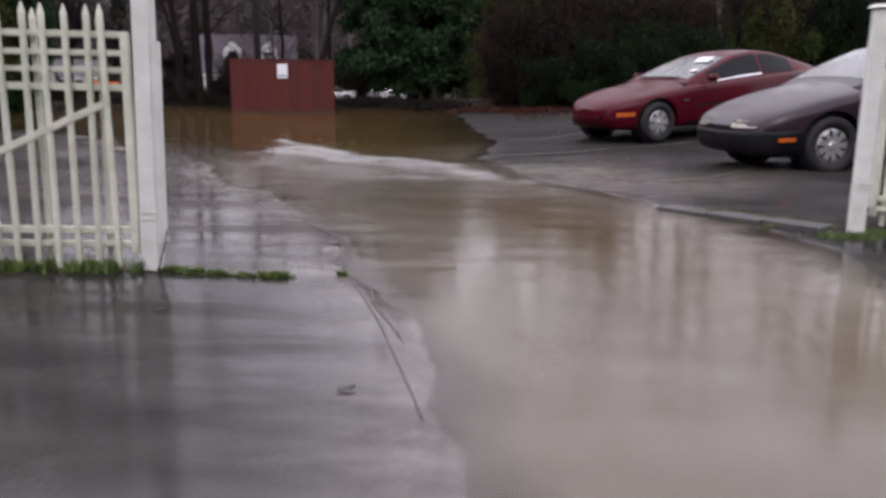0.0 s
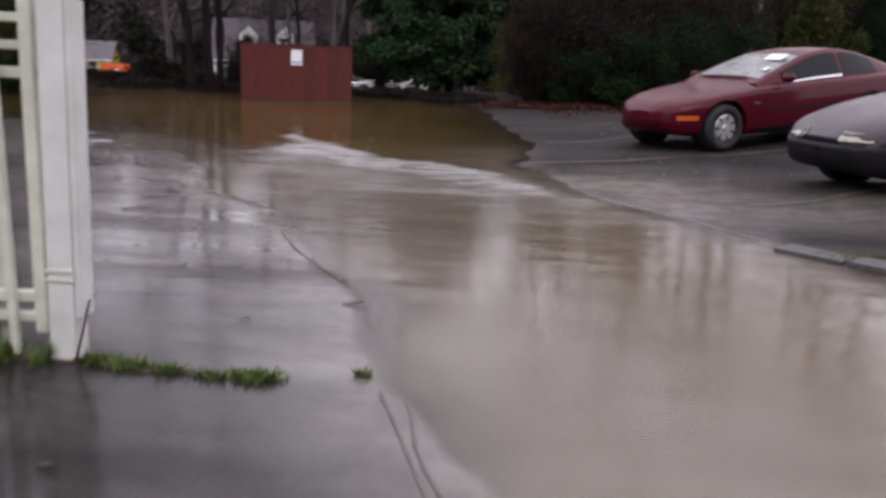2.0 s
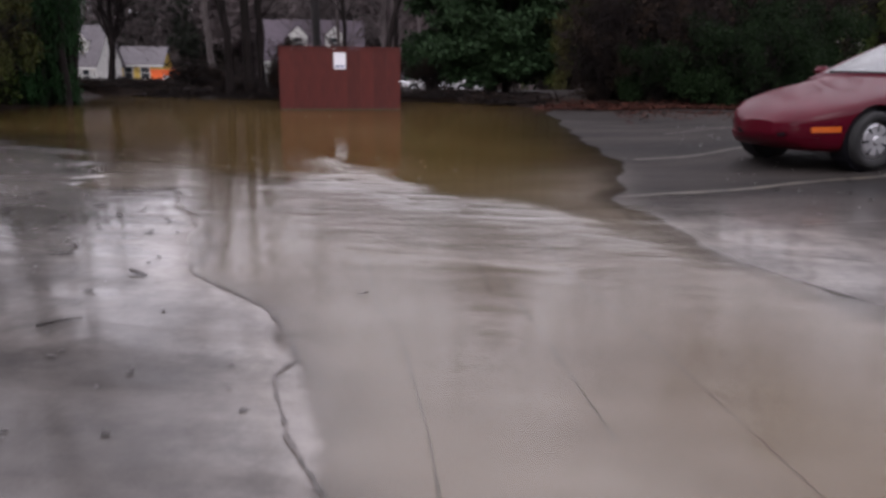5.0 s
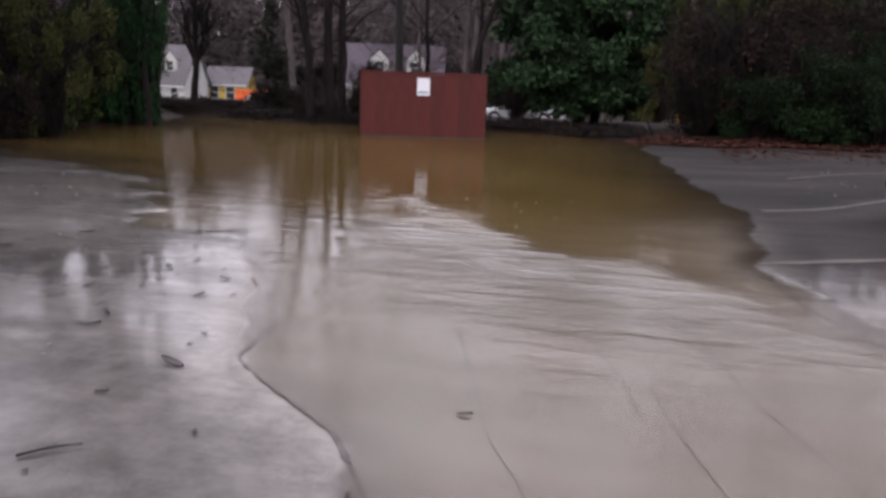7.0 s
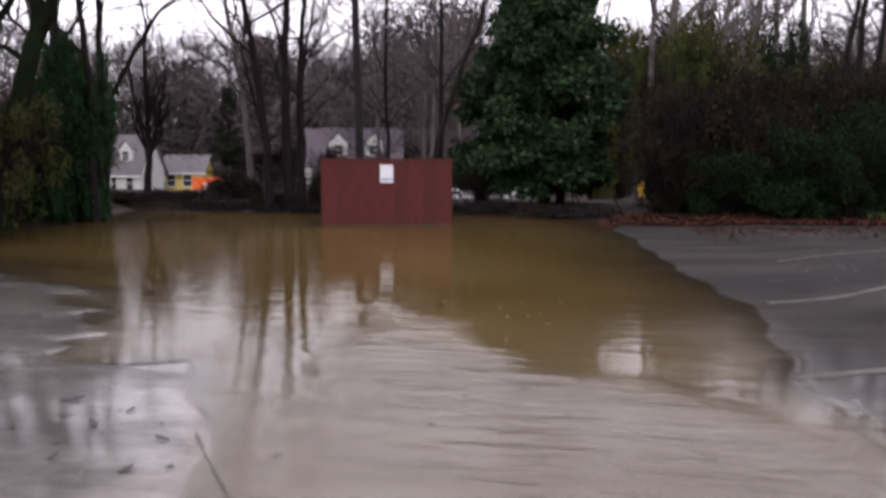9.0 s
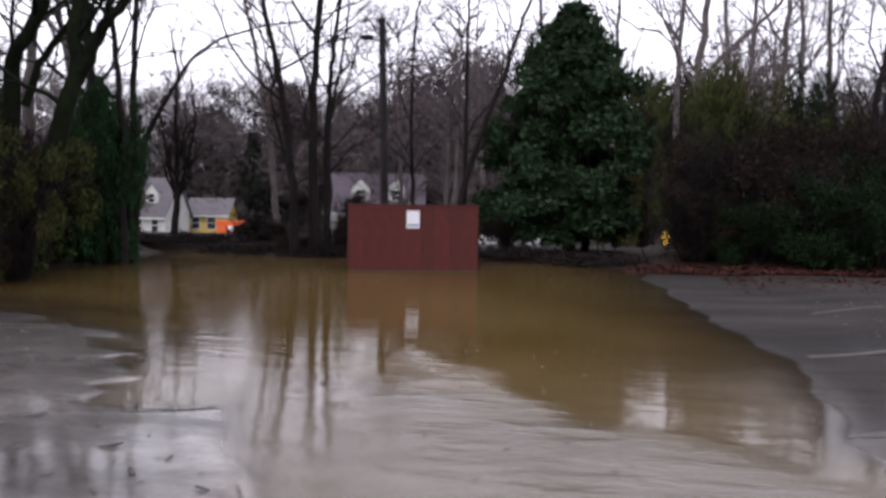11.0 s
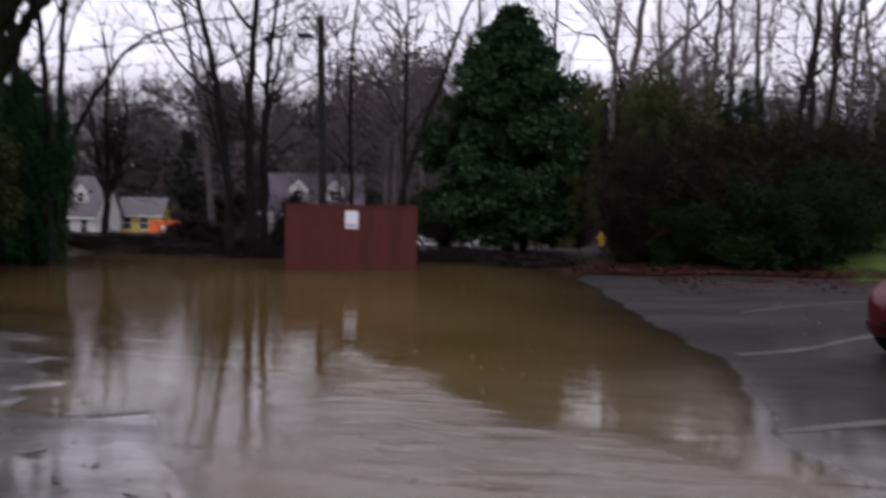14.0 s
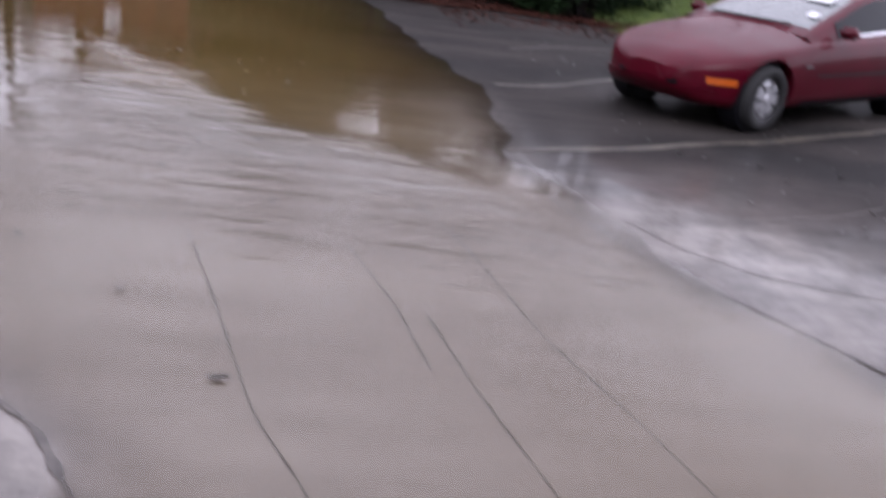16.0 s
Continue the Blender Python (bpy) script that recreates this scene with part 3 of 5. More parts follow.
ribbon("joint_soil", [(-4.0, 3.13), (-2.6, 3.3), (-1.5, 3.43), (-1.1, 3.41), (-0.8, 3.4)], 0.045, JOINT_SOIL, "brown soil in the joint under the gate", "soil", rng, 0.004, 0.5)
for a, b in (((0.1, 9.93), (4.9, 12.25)), ((0.5, 12.7), (4.6, 14.95)), ((1.2, 15.7), (5.0, 17.8)), ((1.9, 7.6), (6.2, 9.6))):
    ribbon("parking_line", [a, ((a[0] + b[0]) / 2, (a[1] + b[1]) / 2), b], 0.09, LINE, "worn faded yellow parking line on wet asphalt", "road marking", rng, 0.004, 0.25)

# kerb slab beside the flow, up to the gate post
kerb = bmesh.new()
for k in range(3):
    a, b = Vector((1.62 + 0.3 * k, 5.98 - 0.31 * k, 0)), Vector((1.9 + 0.3 * k, 5.69 - 0.31 * k, 0))
    d = (b - a).normalized()
    nrm = Vector((-d.y, d.x, 0)) * 0.11
    z = 0.018
    loop = [a - nrm, b - nrm, b + nrm, a + nrm]
    low = [kerb.verts.new((p.x, p.y, -0.1)) for p in loop]
    high = [kerb.verts.new((p.x * 0.995 + 0.005 * 1.9, p.y, z + 0.008 * k)) for p in loop]
    for i in range(4):
        kerb.faces.new((low[i], low[(i + 1) % 4], high[(i + 1) % 4], high[i]))
    kerb.faces.new(high)
bmesh.ops.recalc_face_normals(kerb, faces=kerb.faces[:])
tagged(part("kerb", kerb, KERB), "low wet grey concrete kerb beside the gate", "kerb", kind="structure")
road_line = [(-60, 44), (-30, 45.5), (0, 47), (30, 46), (70, 44)]
rl = smooth_line([(x, y, 0) for x, y in road_line], 60)
rows = [np.column_stack([rl[:, 0], rl[:, 1] + o, land(rl[:, 0], rl[:, 1] + o) + 0.05]) for o in (-2.4, -0.8, 0.8, 2.4)]
tagged(mesh_part("road", grid_mesh("road", np.stack(rows, 1)), ROAD), "pale wet road beyond the trees", "road", kind="structure")


# ---- white gates ----
def gate_post(m, label, height):
    root = thing("gate_post", m, label, "gate post", "gate posts")
    part("core", box(-0.035, -0.04, -0.05, 0.055, 0.04, height, 0.006), WHITE_PAINT, root)
    part("trim_board", box(0.057, -0.042, 0.16, 0.074, 0.042, height - 0.36, 0.004), WHITE_PAINT, root)
    cap = box(-0.055, -0.06, height + 0.002, 0.08, 0.06, height + 0.03, 0.006)
    for v in cap.verts:
        if v.co.z > height + 0.02:
            v.co.x, v.co.y = v.co.x * 0.75, v.co.y * 0.75
    part("cap", cap, WHITE_PAINT, root)
    for z in (0.28, 0.31):
        part("band", box(-0.037, -0.045, z, 0.056, -0.041, z + 0.008), GATE_PAINT, root)
    part("hook", cylinder(0.004, 0.004, 0.02, 0.24, 6, pose(0.05, -0.055, 0, 0, 14, 0)), RUST, root, "thin rusty iron rod")
    return root


def picket_gate(m, length, label):
    root = thing("picket_gate", m, label, "gate", "driveway gates")
    for z, h in ((0.135, 0.028), (0.2, 0.035), (0.9, 0.035), (0.985, 0.028), (1.065, 0.028), (1.15, 0.03)):
        part("rail", box(-length, -0.018, z, -0.005, 0.018, z + h, 0.004), GATE_PAINT, root)
    for x in (-length + 0.02, -0.025):
        part("stile", box(x - 0.02, -0.019, 0.1, x + 0.02, 0.019, 1.18, 0.004), GATE_PAINT, root)
    brace = box(0, -0.014, -0.018, 1.35, 0.014, 0.018, 0.004)
    brace.transform(pose(-1.33, -0.035, 0.28, 0, -25, 0))
    part("brace", brace, GATE_PAINT, root)
    shaft = box(-0.013, -0.013, 0.03, 0.013, 0.013, 1.25, 0.003)
    me = bpy.data.meshes.new("picket")
    tipped = cylinder(0.02, 0.004, 1.25, 1.3, 4, pose(0, 0, 0, 0, 0, 45))
    tm = bpy.data.meshes.new("tip")
    tipped.to_mesh(tm)
    tipped.free()
    shaft.from_mesh(tm)
    shaft.to_mesh(me)
    shaft.free()
    me.materials.append(GATE_PAINT)
    k = 0
    x = -0.1
    while x > -length + 0.05:
        p = mesh_part("picket", me, GATE_PAINT, root)
        p.matrix_basis = pose(x, -0.033, rng.normal(0, 0.004), 0, rng.normal(0, 0.4), 0)
        if k % 3 == 1:
            p = mesh_part("picket", me, GATE_PAINT, root)
            p.matrix_basis = pose(x + 0.035, 0.033, -0.02, 0, rng.normal(0, 0.5), 0)
        x -= 0.0975
        k += 1
    return root


gate_post(pose(-1.47, 3.47, 0, 0, 1.3, 2), "tall white painted wooden gate post with trim board", 1.5)
picket_gate(pose(-1.515, 3.47, 0.0, 0, 0.6, 7), 2.6, "open cream-white picket gate with diagonal brace")
gate_post(pose(2.66, 5.03, 0.02, 0, 0, 2), "white painted gate post with sloped cap by the kerb", 1.42)
picket_gate(pose(2.74, 5.03, 0.02, 0, 0, 172), 2.6, "cream-white picket gate beside the kerb")


# ---- cars ----
def chaikin(pts, k=2):
    pts = np.asarray(pts, float)
    for _ in range(k):
        a, b = pts[:-1], pts[1:]
        mid = np.stack([0.75 * a + 0.25 * b, 0.25 * a + 0.75 * b], 1).reshape(-1, 2)
        pts = np.concatenate([pts[:1], mid, pts[-1:]])
    return pts


def bake(me, cutters):
    """Cuts the cutters out of a mesh and gives the cut mesh back."""
    ob = new("blank", me)
    made = []
    for bm in cutters:
        cm = bpy.data.meshes.new("cut")
        bm.to_mesh(cm)
        bm.free()
        c = new("cut", cm)
        mod = ob.modifiers.new("cut", "BOOLEAN")
        mod.object, mod.operation, mod.solver = c, "DIFFERENCE", "EXACT"
        made.append(c)
    dg = bpy.context.evaluated_depsgraph_get()
    done = bpy.data.meshes.new_from_object(ob.evaluated_get(dg))
    for o in (ob, *made):
        bpy.data.objects.remove(o)
    done.shade_smooth()
    done.set_sharp_from_angle(angle=radians(35))
    return done


def car(m, label, group, spec, paint, bumper_paint):
    """A car from its side profile: body shell with wheel arches, cabin, glass, lamps, mirrors and wheels."""
    root = thing("car", m, label, "car", group)
    st = np.array(spec["body"])
    xs = np.linspace(st[0, 0], st[-1, 0], 64)
    cols = [np.interp(xs, st[::-1, 0], st[::-1, c]) for c in range(1, 5)]
    for _ in range(2):
        for c in cols:
            c[1:-1] = (c[:-2] + 2 * c[1:-1] + c[2:]) / 4
    rings = []
    for x, zb, zs, zt, hw in zip(xs, *cols):
        half = chaikin([(0, zb), (0.8 * hw, zb), (0.97 * hw, zb + 0.05), (hw, zb + 0.5 * (zs - zb)), (0.985 * hw, zs - 0.05), (0.9 * hw, zs + 0.2 * (zt - zs)), (0.45 * hw, zt), (0, zt)])
        full = np.concatenate([half, np.stack([-half[-2:0:-1, 0], half[-2:0:-1, 1]], -1)])
        rings.append(np.column_stack([np.full(len(full), x), full]))
    rings = np.array(rings)
    n = rings.shape[1]
    bm = bmesh.new()
    vs = [[bm.verts.new(p) for p in ring] for ring in rings]
    for i in range(len(vs) - 1):
        for j in range(n):
            bm.faces.new((vs[i][j], vs[i][(j + 1) % n], vs[i + 1][(j + 1) % n], vs[i + 1][j]))
    bm.faces.new(vs[0])
    bm.faces.new(vs[-1])
    bmesh.ops.recalc_face_normals(bm, faces=bm.faces[:])
    raw = bpy.data.meshes.new("shell")
    bm.to_mesh(raw)
    bm.free()
    hwid, R = spec["half"], spec["wheel"]
    cut = []
    for ax in spec["axles"]:
        for s in (-1, 1):
            cut.append(cylinder(R + 0.055, R + 0.055, -0.2, 0.2, 28, pose(ax, s * (hwid - 0.1), R + 0.01, 90, 0, 0)))
    body = mesh_part("body", bake(raw, cut), paint, root)
    body.data.materials.clear()
    body.data.materials.append(paint)
    for ax in spec["axles"]:
        for s in (-1, 1):
            liner = cylinder(R + 0.052, R + 0.052, -0.1, 0.1, 24, pose(ax, s * (hwid - 0.19), R + 0.01, 90, 0, 0))
            part("wheel_arch", liner, BLACK_TRIM, root)
            tyre = bmesh.new()
            prof = [(R * 0.64, 0.085), (R * 0.9, 0.1), (R * 0.98, 0.075), (R, 0.0), (R * 0.98, -0.075), (R * 0.9, -0.1), (R * 0.64, -0.085)]
            loops = []
            for a in np.linspace(0, 2 * math.pi, 28, endpoint=False):
                loops.append([tyre.verts.new((r * math.cos(a), y, r * math.sin(a))) for r, y in prof])
            for i in range(28):
                for j in range(len(prof)):
                    tyre.faces.new((loops[i][j], loops[i][(j + 1) % 7], loops[(i + 1) % 28][(j + 1) % 7], loops[(i + 1) % 28][j]))
            bmesh.ops.recalc_face_normals(tyre, faces=tyre.faces[:])
            w = part("wheel", tyre, TYRE, root, "", True)
            w.matrix_basis = pose(ax, s * (hwid - 0.1), R, 0, 0, 0 if s > 0 else 180)
            rim = cylinder(R * 0.645, R * 0.66, -0.06, 0.055, 28, pose(0, 0, 0, -90, 0, 0))
            part("rim", rim, BLACK_TRIM, w)
            dish = cylinder(R * 0.63, R * 0.5, 0, 0.022, 28, pose(0, 0.056, 0, -90, 0, 0))
            part("wheel_cover", dish, ALLOY, w, "silver wheel cover")
            for a in range(spec["spokes"]):
                sl = box(R * 0.3, -0.02, 0, R * 0.55, 0.02, 0.012, 0.004)
                for v in sl.verts:
                    v.co.y *= 0.35 + 1.7 * (v.co.x / R - 0.2)
                sl.transform(pose(0, 0.068, 0, -90, 0, 0) @ pose(0, 0, 0, 0, 0, a * 360 / spec["spokes"]))
                part("slot", sl, BLACK_TRIM, w)
            part("hub_cap", cylinder(0.05, 0.036, 0, 0.014, 16, pose(0, 0.079, 0, -90, 0, 0)), ALLOY, w)
    # cabin
    cs = np.array(spec["cabin"])
    cx = np.linspace(cs[0, 0], cs[-1, 0], 40)
    cz, cwb, cwt, cbelt = [np.interp(cx, cs[::-1, 0], cs[::-1, c]) for c in range(1, 5)]
    cbelt = cbelt - 0.06
    for arr in (cz,):
        arr[1:-1] = (arr[:-2] + 2 * arr[1:-1] + arr[2:]) / 4
        arr[1:-1] = (arr[:-2] + 2 * arr[1:-1] + arr[2:]) / 4

    def skin(i, f, off=0.0):
        """A place on the cabin: f 0 at the belt of the left side, 1 at the roof edge, 2 at the middle."""
        b, t, zb, z = cwb[i], cwt[i], cbelt[i], max(cz[i], cbelt[i] + 0.002)
        if f <= 1:
            return (cx[i], b + (t - b) * f + off, zb + (z - 0.035 - zb) * f + off * 0.4)
        g = f - 1
        return (cx[i], t * (1 - g), z - 0.035 * (1 - g) ** 2.5 + off)

    fs = np.concatenate([np.linspace(0, 1, 6), np.linspace(1.1, 2, 8)])
    grid = []
    for i in range(len(cx)):
        row = [skin(i, f) for f in fs]
        grid.append(row + [(x, -y, z) for x, y, z in row[-2::-1]])
    part_me = grid_mesh("roof", np.array(grid))
    bmr = bmesh.new()
    bmr.from_mesh(part_me)
    bmesh.ops.recalc_face_normals(bmr, faces=bmr.faces[:])
    part("cabin", bmr, paint, root, "", True)

    def span(x0, x1):
        return [i for i in range(len(cx)) if min(x0, x1) <= cx[i] <= max(x0, x1)]

    scr = []
    for i in span(*spec["screen"]):
        row = [skin(i, f, 0.006) for f in (1.12, 1.4, 1.7, 2.0)]
        scr.append(row + [(x, -y, z) for x, y, z in row[-2::-1]])
    part("windscreen", (lambda b: (b.from_mesh(grid_mesh("w", np.array(scr))), b)[1])(bmesh.new()), SCREEN_GLASS, root, "windscreen beaded with rain, reflecting sky", True)
    scr = []
    for i in span(*spec["rear"]):
        row = [skin(i, f, 0.006) for f in (1.1, 1.4, 1.7, 2.0)]
        scr.append(row + [(x, -y, z) for x, y, z in row[-2::-1]])
    part("rear_window", (lambda b: (b.from_mesh(grid_mesh("w", np.array(scr))), b)[1])(bmesh.new()), CAR_GLASS, root, "", True)
    for x0, x1 in spec["sides"]:
        for s in (1, -1):
            pane = []
            for i in span(x0, x1):
                if cz[i] - cbelt[i] < 0.1:
                    continue
                pane.append([(x, s * y, z) for x, y, z in (skin(i, f, 0.006) for f in (0.2, 0.4, 0.65, 0.9))])
            part("side_window", (lambda b: (b.from_mesh(grid_mesh("w", np.array(pane))), b)[1])(bmesh.new()), CAR_GLASS, root)
    bx = spec["belt"]
    for s in (1, -1):
        strip = [[skin(i, 0.15, 0.008), skin(i, 0.21, 0.012)] for i in span(*bx)]
        strip = [[(x, s * y, z) for x, y, z in r] for r in strip]
        part("belt_strip", (lambda b: (b.from_mesh(grid_mesh("w", np.array(strip))), b)[1])(bmesh.new()), CHROME, root, "bright window strip")
        mir = box(-0.07, 0, -0.05, 0.07, 0.17, 0.06, 0.03)
        mir.transform(pose(spec["mirror"][0], s * spec["mirror"][1] - (0.17 if s < 0 else 0), spec["mirror"][2]))
        part("mirror", mir, paint, root, "", True)

    def wrap(name, x0, x1, z0, z1, y0, y1, off, mat, label=""):
        """A patch laid on the body shell between two heights, from side angle y0 to y1 (part of the half width)."""
        rows = []
        for i in [k for k in range(len(xs)) if min(x0, x1) <= xs[k] <= max(x0, x1)]:
            ring = rings[i][: n // 2 + 1]
            row = []
            for t in np.linspace(0, 1, 5):
                z = z0 + (z1 - z0) * t
                lower = ring[: len(ring) * 2 // 3]
                y = np.interp(z, lower[:, 2], lower[:, 1])
                row.append((xs[i], y + off, z))
            rows.append(row)
        if len(rows) > 1:
            for s in (1, -1):
                g = np.array(rows) * np.array([1, s, 1])
                part(name, (lambda b: (b.from_mesh(grid_mesh("w", g)), b)[1])(bmesh.new()), mat, root, label, True)

    for name, x0, x1, z0, z1, mat, lab in spec["patches"]:
        wrap(name, x0, x1, z0, z1, 0, 1, 0.007, mat, lab)
    if spec.get("bumper"):
        x_from, z_top = spec["bumper"]
        shell = []
        for ring in rings:
            if ring[0, 0] >= x_from:
                g = ring.copy()
                g[:, 2] = np.minimum(g[:, 2], z_top)
                g[:, 1] *= 1.018
                g[:, 0] += 0.016
                shell.append(g)
        shell.insert(0, np.column_stack([np.full(n, shell[0][0, 0] + 0.004), shell[0][:, 1] * 0.1, shell[0][:, 2] * 0.3 + 0.3]))
        shell = np.array(shell)
        shell = np.concatenate([shell, shell[:, :1]], 1)
        part("front_bumper", (lambda b: (b.from_mesh(grid_mesh("w", shell)), b)[1])(bmesh.new()), bumper_paint, root, "dark plastic bumper" if bumper_paint is BLACK_TRIM else "", True)
    for name, bmf, mat, lab in spec["bits"]():
        part(name, bmf, mat, root, lab)
    return root


def red_bits():
    out = []
    nose = box(1.95, -0.36, 0.37, 2.098, 0.36, 0.42, 0.015)
    out.append(("front_grille", nose, BLACK_TRIM, ""))
    out.append(("badge", box(0.78, 0.885, 0.6, 0.9, 0.892, 0.625), CHROME, "small bright badge"))
    stick = box(-0.09, -0.16, 0, 0.09, 0.16, 0.004)
    stick.transform(pose(-0.04, 0.3, 1.185, 0, 24, 0))
    out.append(("windscreen_notice", stick, PAPER, "white paper notice behind glass"))
    stick = box(-0.05, -0.05, 0, 0.05, 0.05, 0.004)
    stick.transform(pose(0.35, 0.5, 1.035, 0, 21, 0))
    out.append(("permit_sticker", stick, PAPER, "small white sticker"))
    out.append(("wiper", box(0.62, -0.5, 0.935, 0.645, 0.45, 0.95), BLACK_TRIM, ""))
    return out


def dark_bits():
    out = []
    for s in (1, -1):
        lamp = box(-0.12, -0.2, -0.05, 0.05, 0.2, 0.04, 0.03)
        for v in lamp.verts:
            v.co.x -= 1.1 * v.co.y * v.co.y + (0.05 if v.co.z > 0 else 0)
        lamp.transform(pose(2.2, s * 0.47, 0.565, 0, 8, s * 20))
        out.append(("headlamp", lamp, LAMP_LENS, "clear rectangular headlamp"))
    out.append(("front_grille", box(2.1, -0.26, 0.5, 2.252, 0.26, 0.56, 0.015), BLACK_TRIM, ""))
    for s in (1, -1):
        out.append(("side_marker", box(1.82, min(s * 0.8, s * 0.882), 0.39, 1.99, max(s * 0.8, s * 0.882), 0.435, 0.004), AMBER, "amber side marker"))
    out.append(("wiper", box(0.72, -0.6, 1.0, 0.76, 0.55, 1.015), BLACK_TRIM, ""))
    return out


COUPE = dict(bumper=(1.86, 0.37), half=0.88, wheel=0.305, axles=(1.35, -1.36), spokes=7, mirror=(0.34, 0.83, 0.92),
             body=[(2.1, 0.36, 0.5, 0.53, 0.28), (2.06, 0.28, 0.55, 0.58, 0.46), (1.94, 0.21, 0.59, 0.65, 0.64), (1.65, 0.18, 0.68, 0.74, 0.83), (1.25, 0.17, 0.75, 0.82, 0.885), (0.7, 0.17, 0.8, 0.91, 0.89),
                   (0, 0.17, 0.84, 0.93, 0.89), (-1.0, 0.17, 0.88, 0.96, 0.89), (-1.8, 0.19, 0.9, 1.0, 0.88), (-2.3, 0.24, 0.9, 1.0, 0.84), (-2.48, 0.34, 0.84, 0.9, 0.74)],
             cabin=[(0.75, 0.885, 0.8, 0.74, 0.86), (0.2, 1.08, 0.82, 0.68, 0.875), (-0.36, 1.265, 0.83, 0.59, 0.885), (-0.76, 1.31, 0.83, 0.57, 0.895), (-1.16, 1.29, 0.82, 0.56, 0.9), (-1.62, 1.17, 0.8, 0.58, 0.93), (-2.15, 1.0, 0.76, 0.62, 0.96)],
             screen=(0.62, -0.27), rear=(-1.23, -2.0), sides=((0.32, -0.82), (-0.88, -1.58)), belt=(0.2, -0.85),
             patches=[("side_marker", 1.72, 2.0, 0.42, 0.48, AMBER, "amber side marker"), ("rubbing_strip", 0.7, -0.85, 0.5, 0.53, BLACK_TRIM, ""), ("sill", 0.8, -0.9, 0.19, 0.27, BLACK_TRIM, "")],
             bits=red_bits)
SEDAN = dict(bumper=(1.72, 0.5), half=0.9, wheel=0.315, axles=(1.38, -1.33), spokes=9, mirror=(0.62, 0.84, 1.0),
             body=[(2.24, 0.36, 0.5, 0.55, 0.46), (2.18, 0.25, 0.57, 0.62, 0.66), (2.0, 0.2, 0.66, 0.73, 0.82), (1.7, 0.19, 0.75, 0.83, 0.88), (1.38, 0.18, 0.82, 0.91, 0.9), (0.9, 0.18, 0.88, 0.98, 0.9), (0, 0.18, 0.9, 1.0, 0.9),
                   (-1.2, 0.18, 0.92, 1.03, 0.9), (-1.8, 0.2, 0.93, 1.06, 0.88), (-2.3, 0.26, 0.9, 1.0, 0.83), (-2.42, 0.36, 0.82, 0.88, 0.74)],
             cabin=[(1.0, 0.95, 0.8, 0.74, 0.9), (0.5, 1.17, 0.83, 0.7, 0.92), (0.0, 1.35, 0.84, 0.62, 0.93), (-0.5, 1.41, 0.84, 0.6, 0.94), (-1.0, 1.38, 0.83, 0.6, 0.95), (-1.5, 1.24, 0.8, 0.62, 0.97), (-1.95, 1.05, 0.76, 0.66, 0.98)],
             screen=(0.88, 0.06), rear=(-1.05, -1.8), sides=((0.55, -0.4), (-0.46, -1.35)), belt=(0.5, -1.3),
             patches=[("rubbing_strip", 1.0, -0.95, 0.48, 0.54, BLACK_TRIM, ""), ("sill", 1.0, -0.95, 0.2, 0.27, BLACK_TRIM, "")],
             bits=dark_bits)


def parked(front_wheel, theta, spec, z, slope):
    """The pose of a car from its left front wheel, its heading and the slope it stands on."""
    u = Vector((math.cos(radians(theta)), math.sin(radians(theta)), 0))
    nrm = Vector((-u.y, u.x, 0))
    ax = spec["axles"][0]
    c = Vector((front_wheel[0], front_wheel[1], 0)) - u * ax - nrm * (spec["half"] - 0.02)
    return Matrix.Translation((c.x, c.y, z - slope * ax)) @ pose(0, 0, 0, 0, 0, theta) @ pose(0, 0, 0, 0, math.degrees(math.atan(-slope)), 0)


car(parked((2.59, 11.33), 208.8, COUPE, 0.1, -0.07) @ Matrix.Diagonal((0.93, 0.93, 0.93, 1)), "dark red two-door coupe wet with rain", "parked cars", COUPE, RED_PAINT, RED_PAINT)
car(parked((3.47, 7.61), 194.0, SEDAN, 0.081, -0.07) @ Matrix.Diagonal((0.9, 0.9, 0.9, 1)), "dark plum-grey sedan with black bumper, hood shining", "parked cars", SEDAN, SILVER_PAINT, BLACK_TRIM)

# ---- bin enclosure standing in the flood ----
A, B = Vector((-6.64, 20.95, 0)), Vector((-4.05, 21.72, 0))
ang = math.degrees(math.atan2(B.y - A.y, B.x - A.x))
WID, HIGH = (B - A).length, 1.43
enc = thing("bin_enclosure", pose(A.x, A.y, 0, 0, 0, ang), "red-brown stained plank bin enclosure standing in flood water", "enclosure")
DEEP = 2.1
count = 9
for side in ("front", "back", "left", "right"):
    total = WID if side in ("front", "back") else DEEP
    k = count if side in ("front", "back") else 7
    w = total / k
    me = bpy.data.meshes.new("board")
    bmb = box(0.001, 0, 0.02, w - 0.001, 0.022, HIGH - 0.03, 0.003)
    bmb.to_mesh(me)
    bmb.free()
    for i in range(k):
        b = mesh_part("board", me, BOARD, enc)
        up = -0.05 + random.uniform(-0.012, 0.012)
        if side == "front":
            b.matrix_basis = pose(i * w, random.uniform(-0.003, 0.003), up, 0, random.uniform(-0.08, 0.08), 0)
        elif side == "back":
            b.matrix_basis = pose(i * w, DEEP, up)
        elif side == "left":
            b.matrix_basis = pose(0.0, 0.03 + i * w, up, 0, 0, 90)
        else:
            b.matrix_basis = pose(WID + 0.022, 0.03 + i * w, up, 0, 0, 90)
for z in (0.2, 1.15):
    part("rail", box(0.03, 0.024, z, WID - 0.03, 0.06, z + 0.09, 0.004), BOARD_DARK, enc)
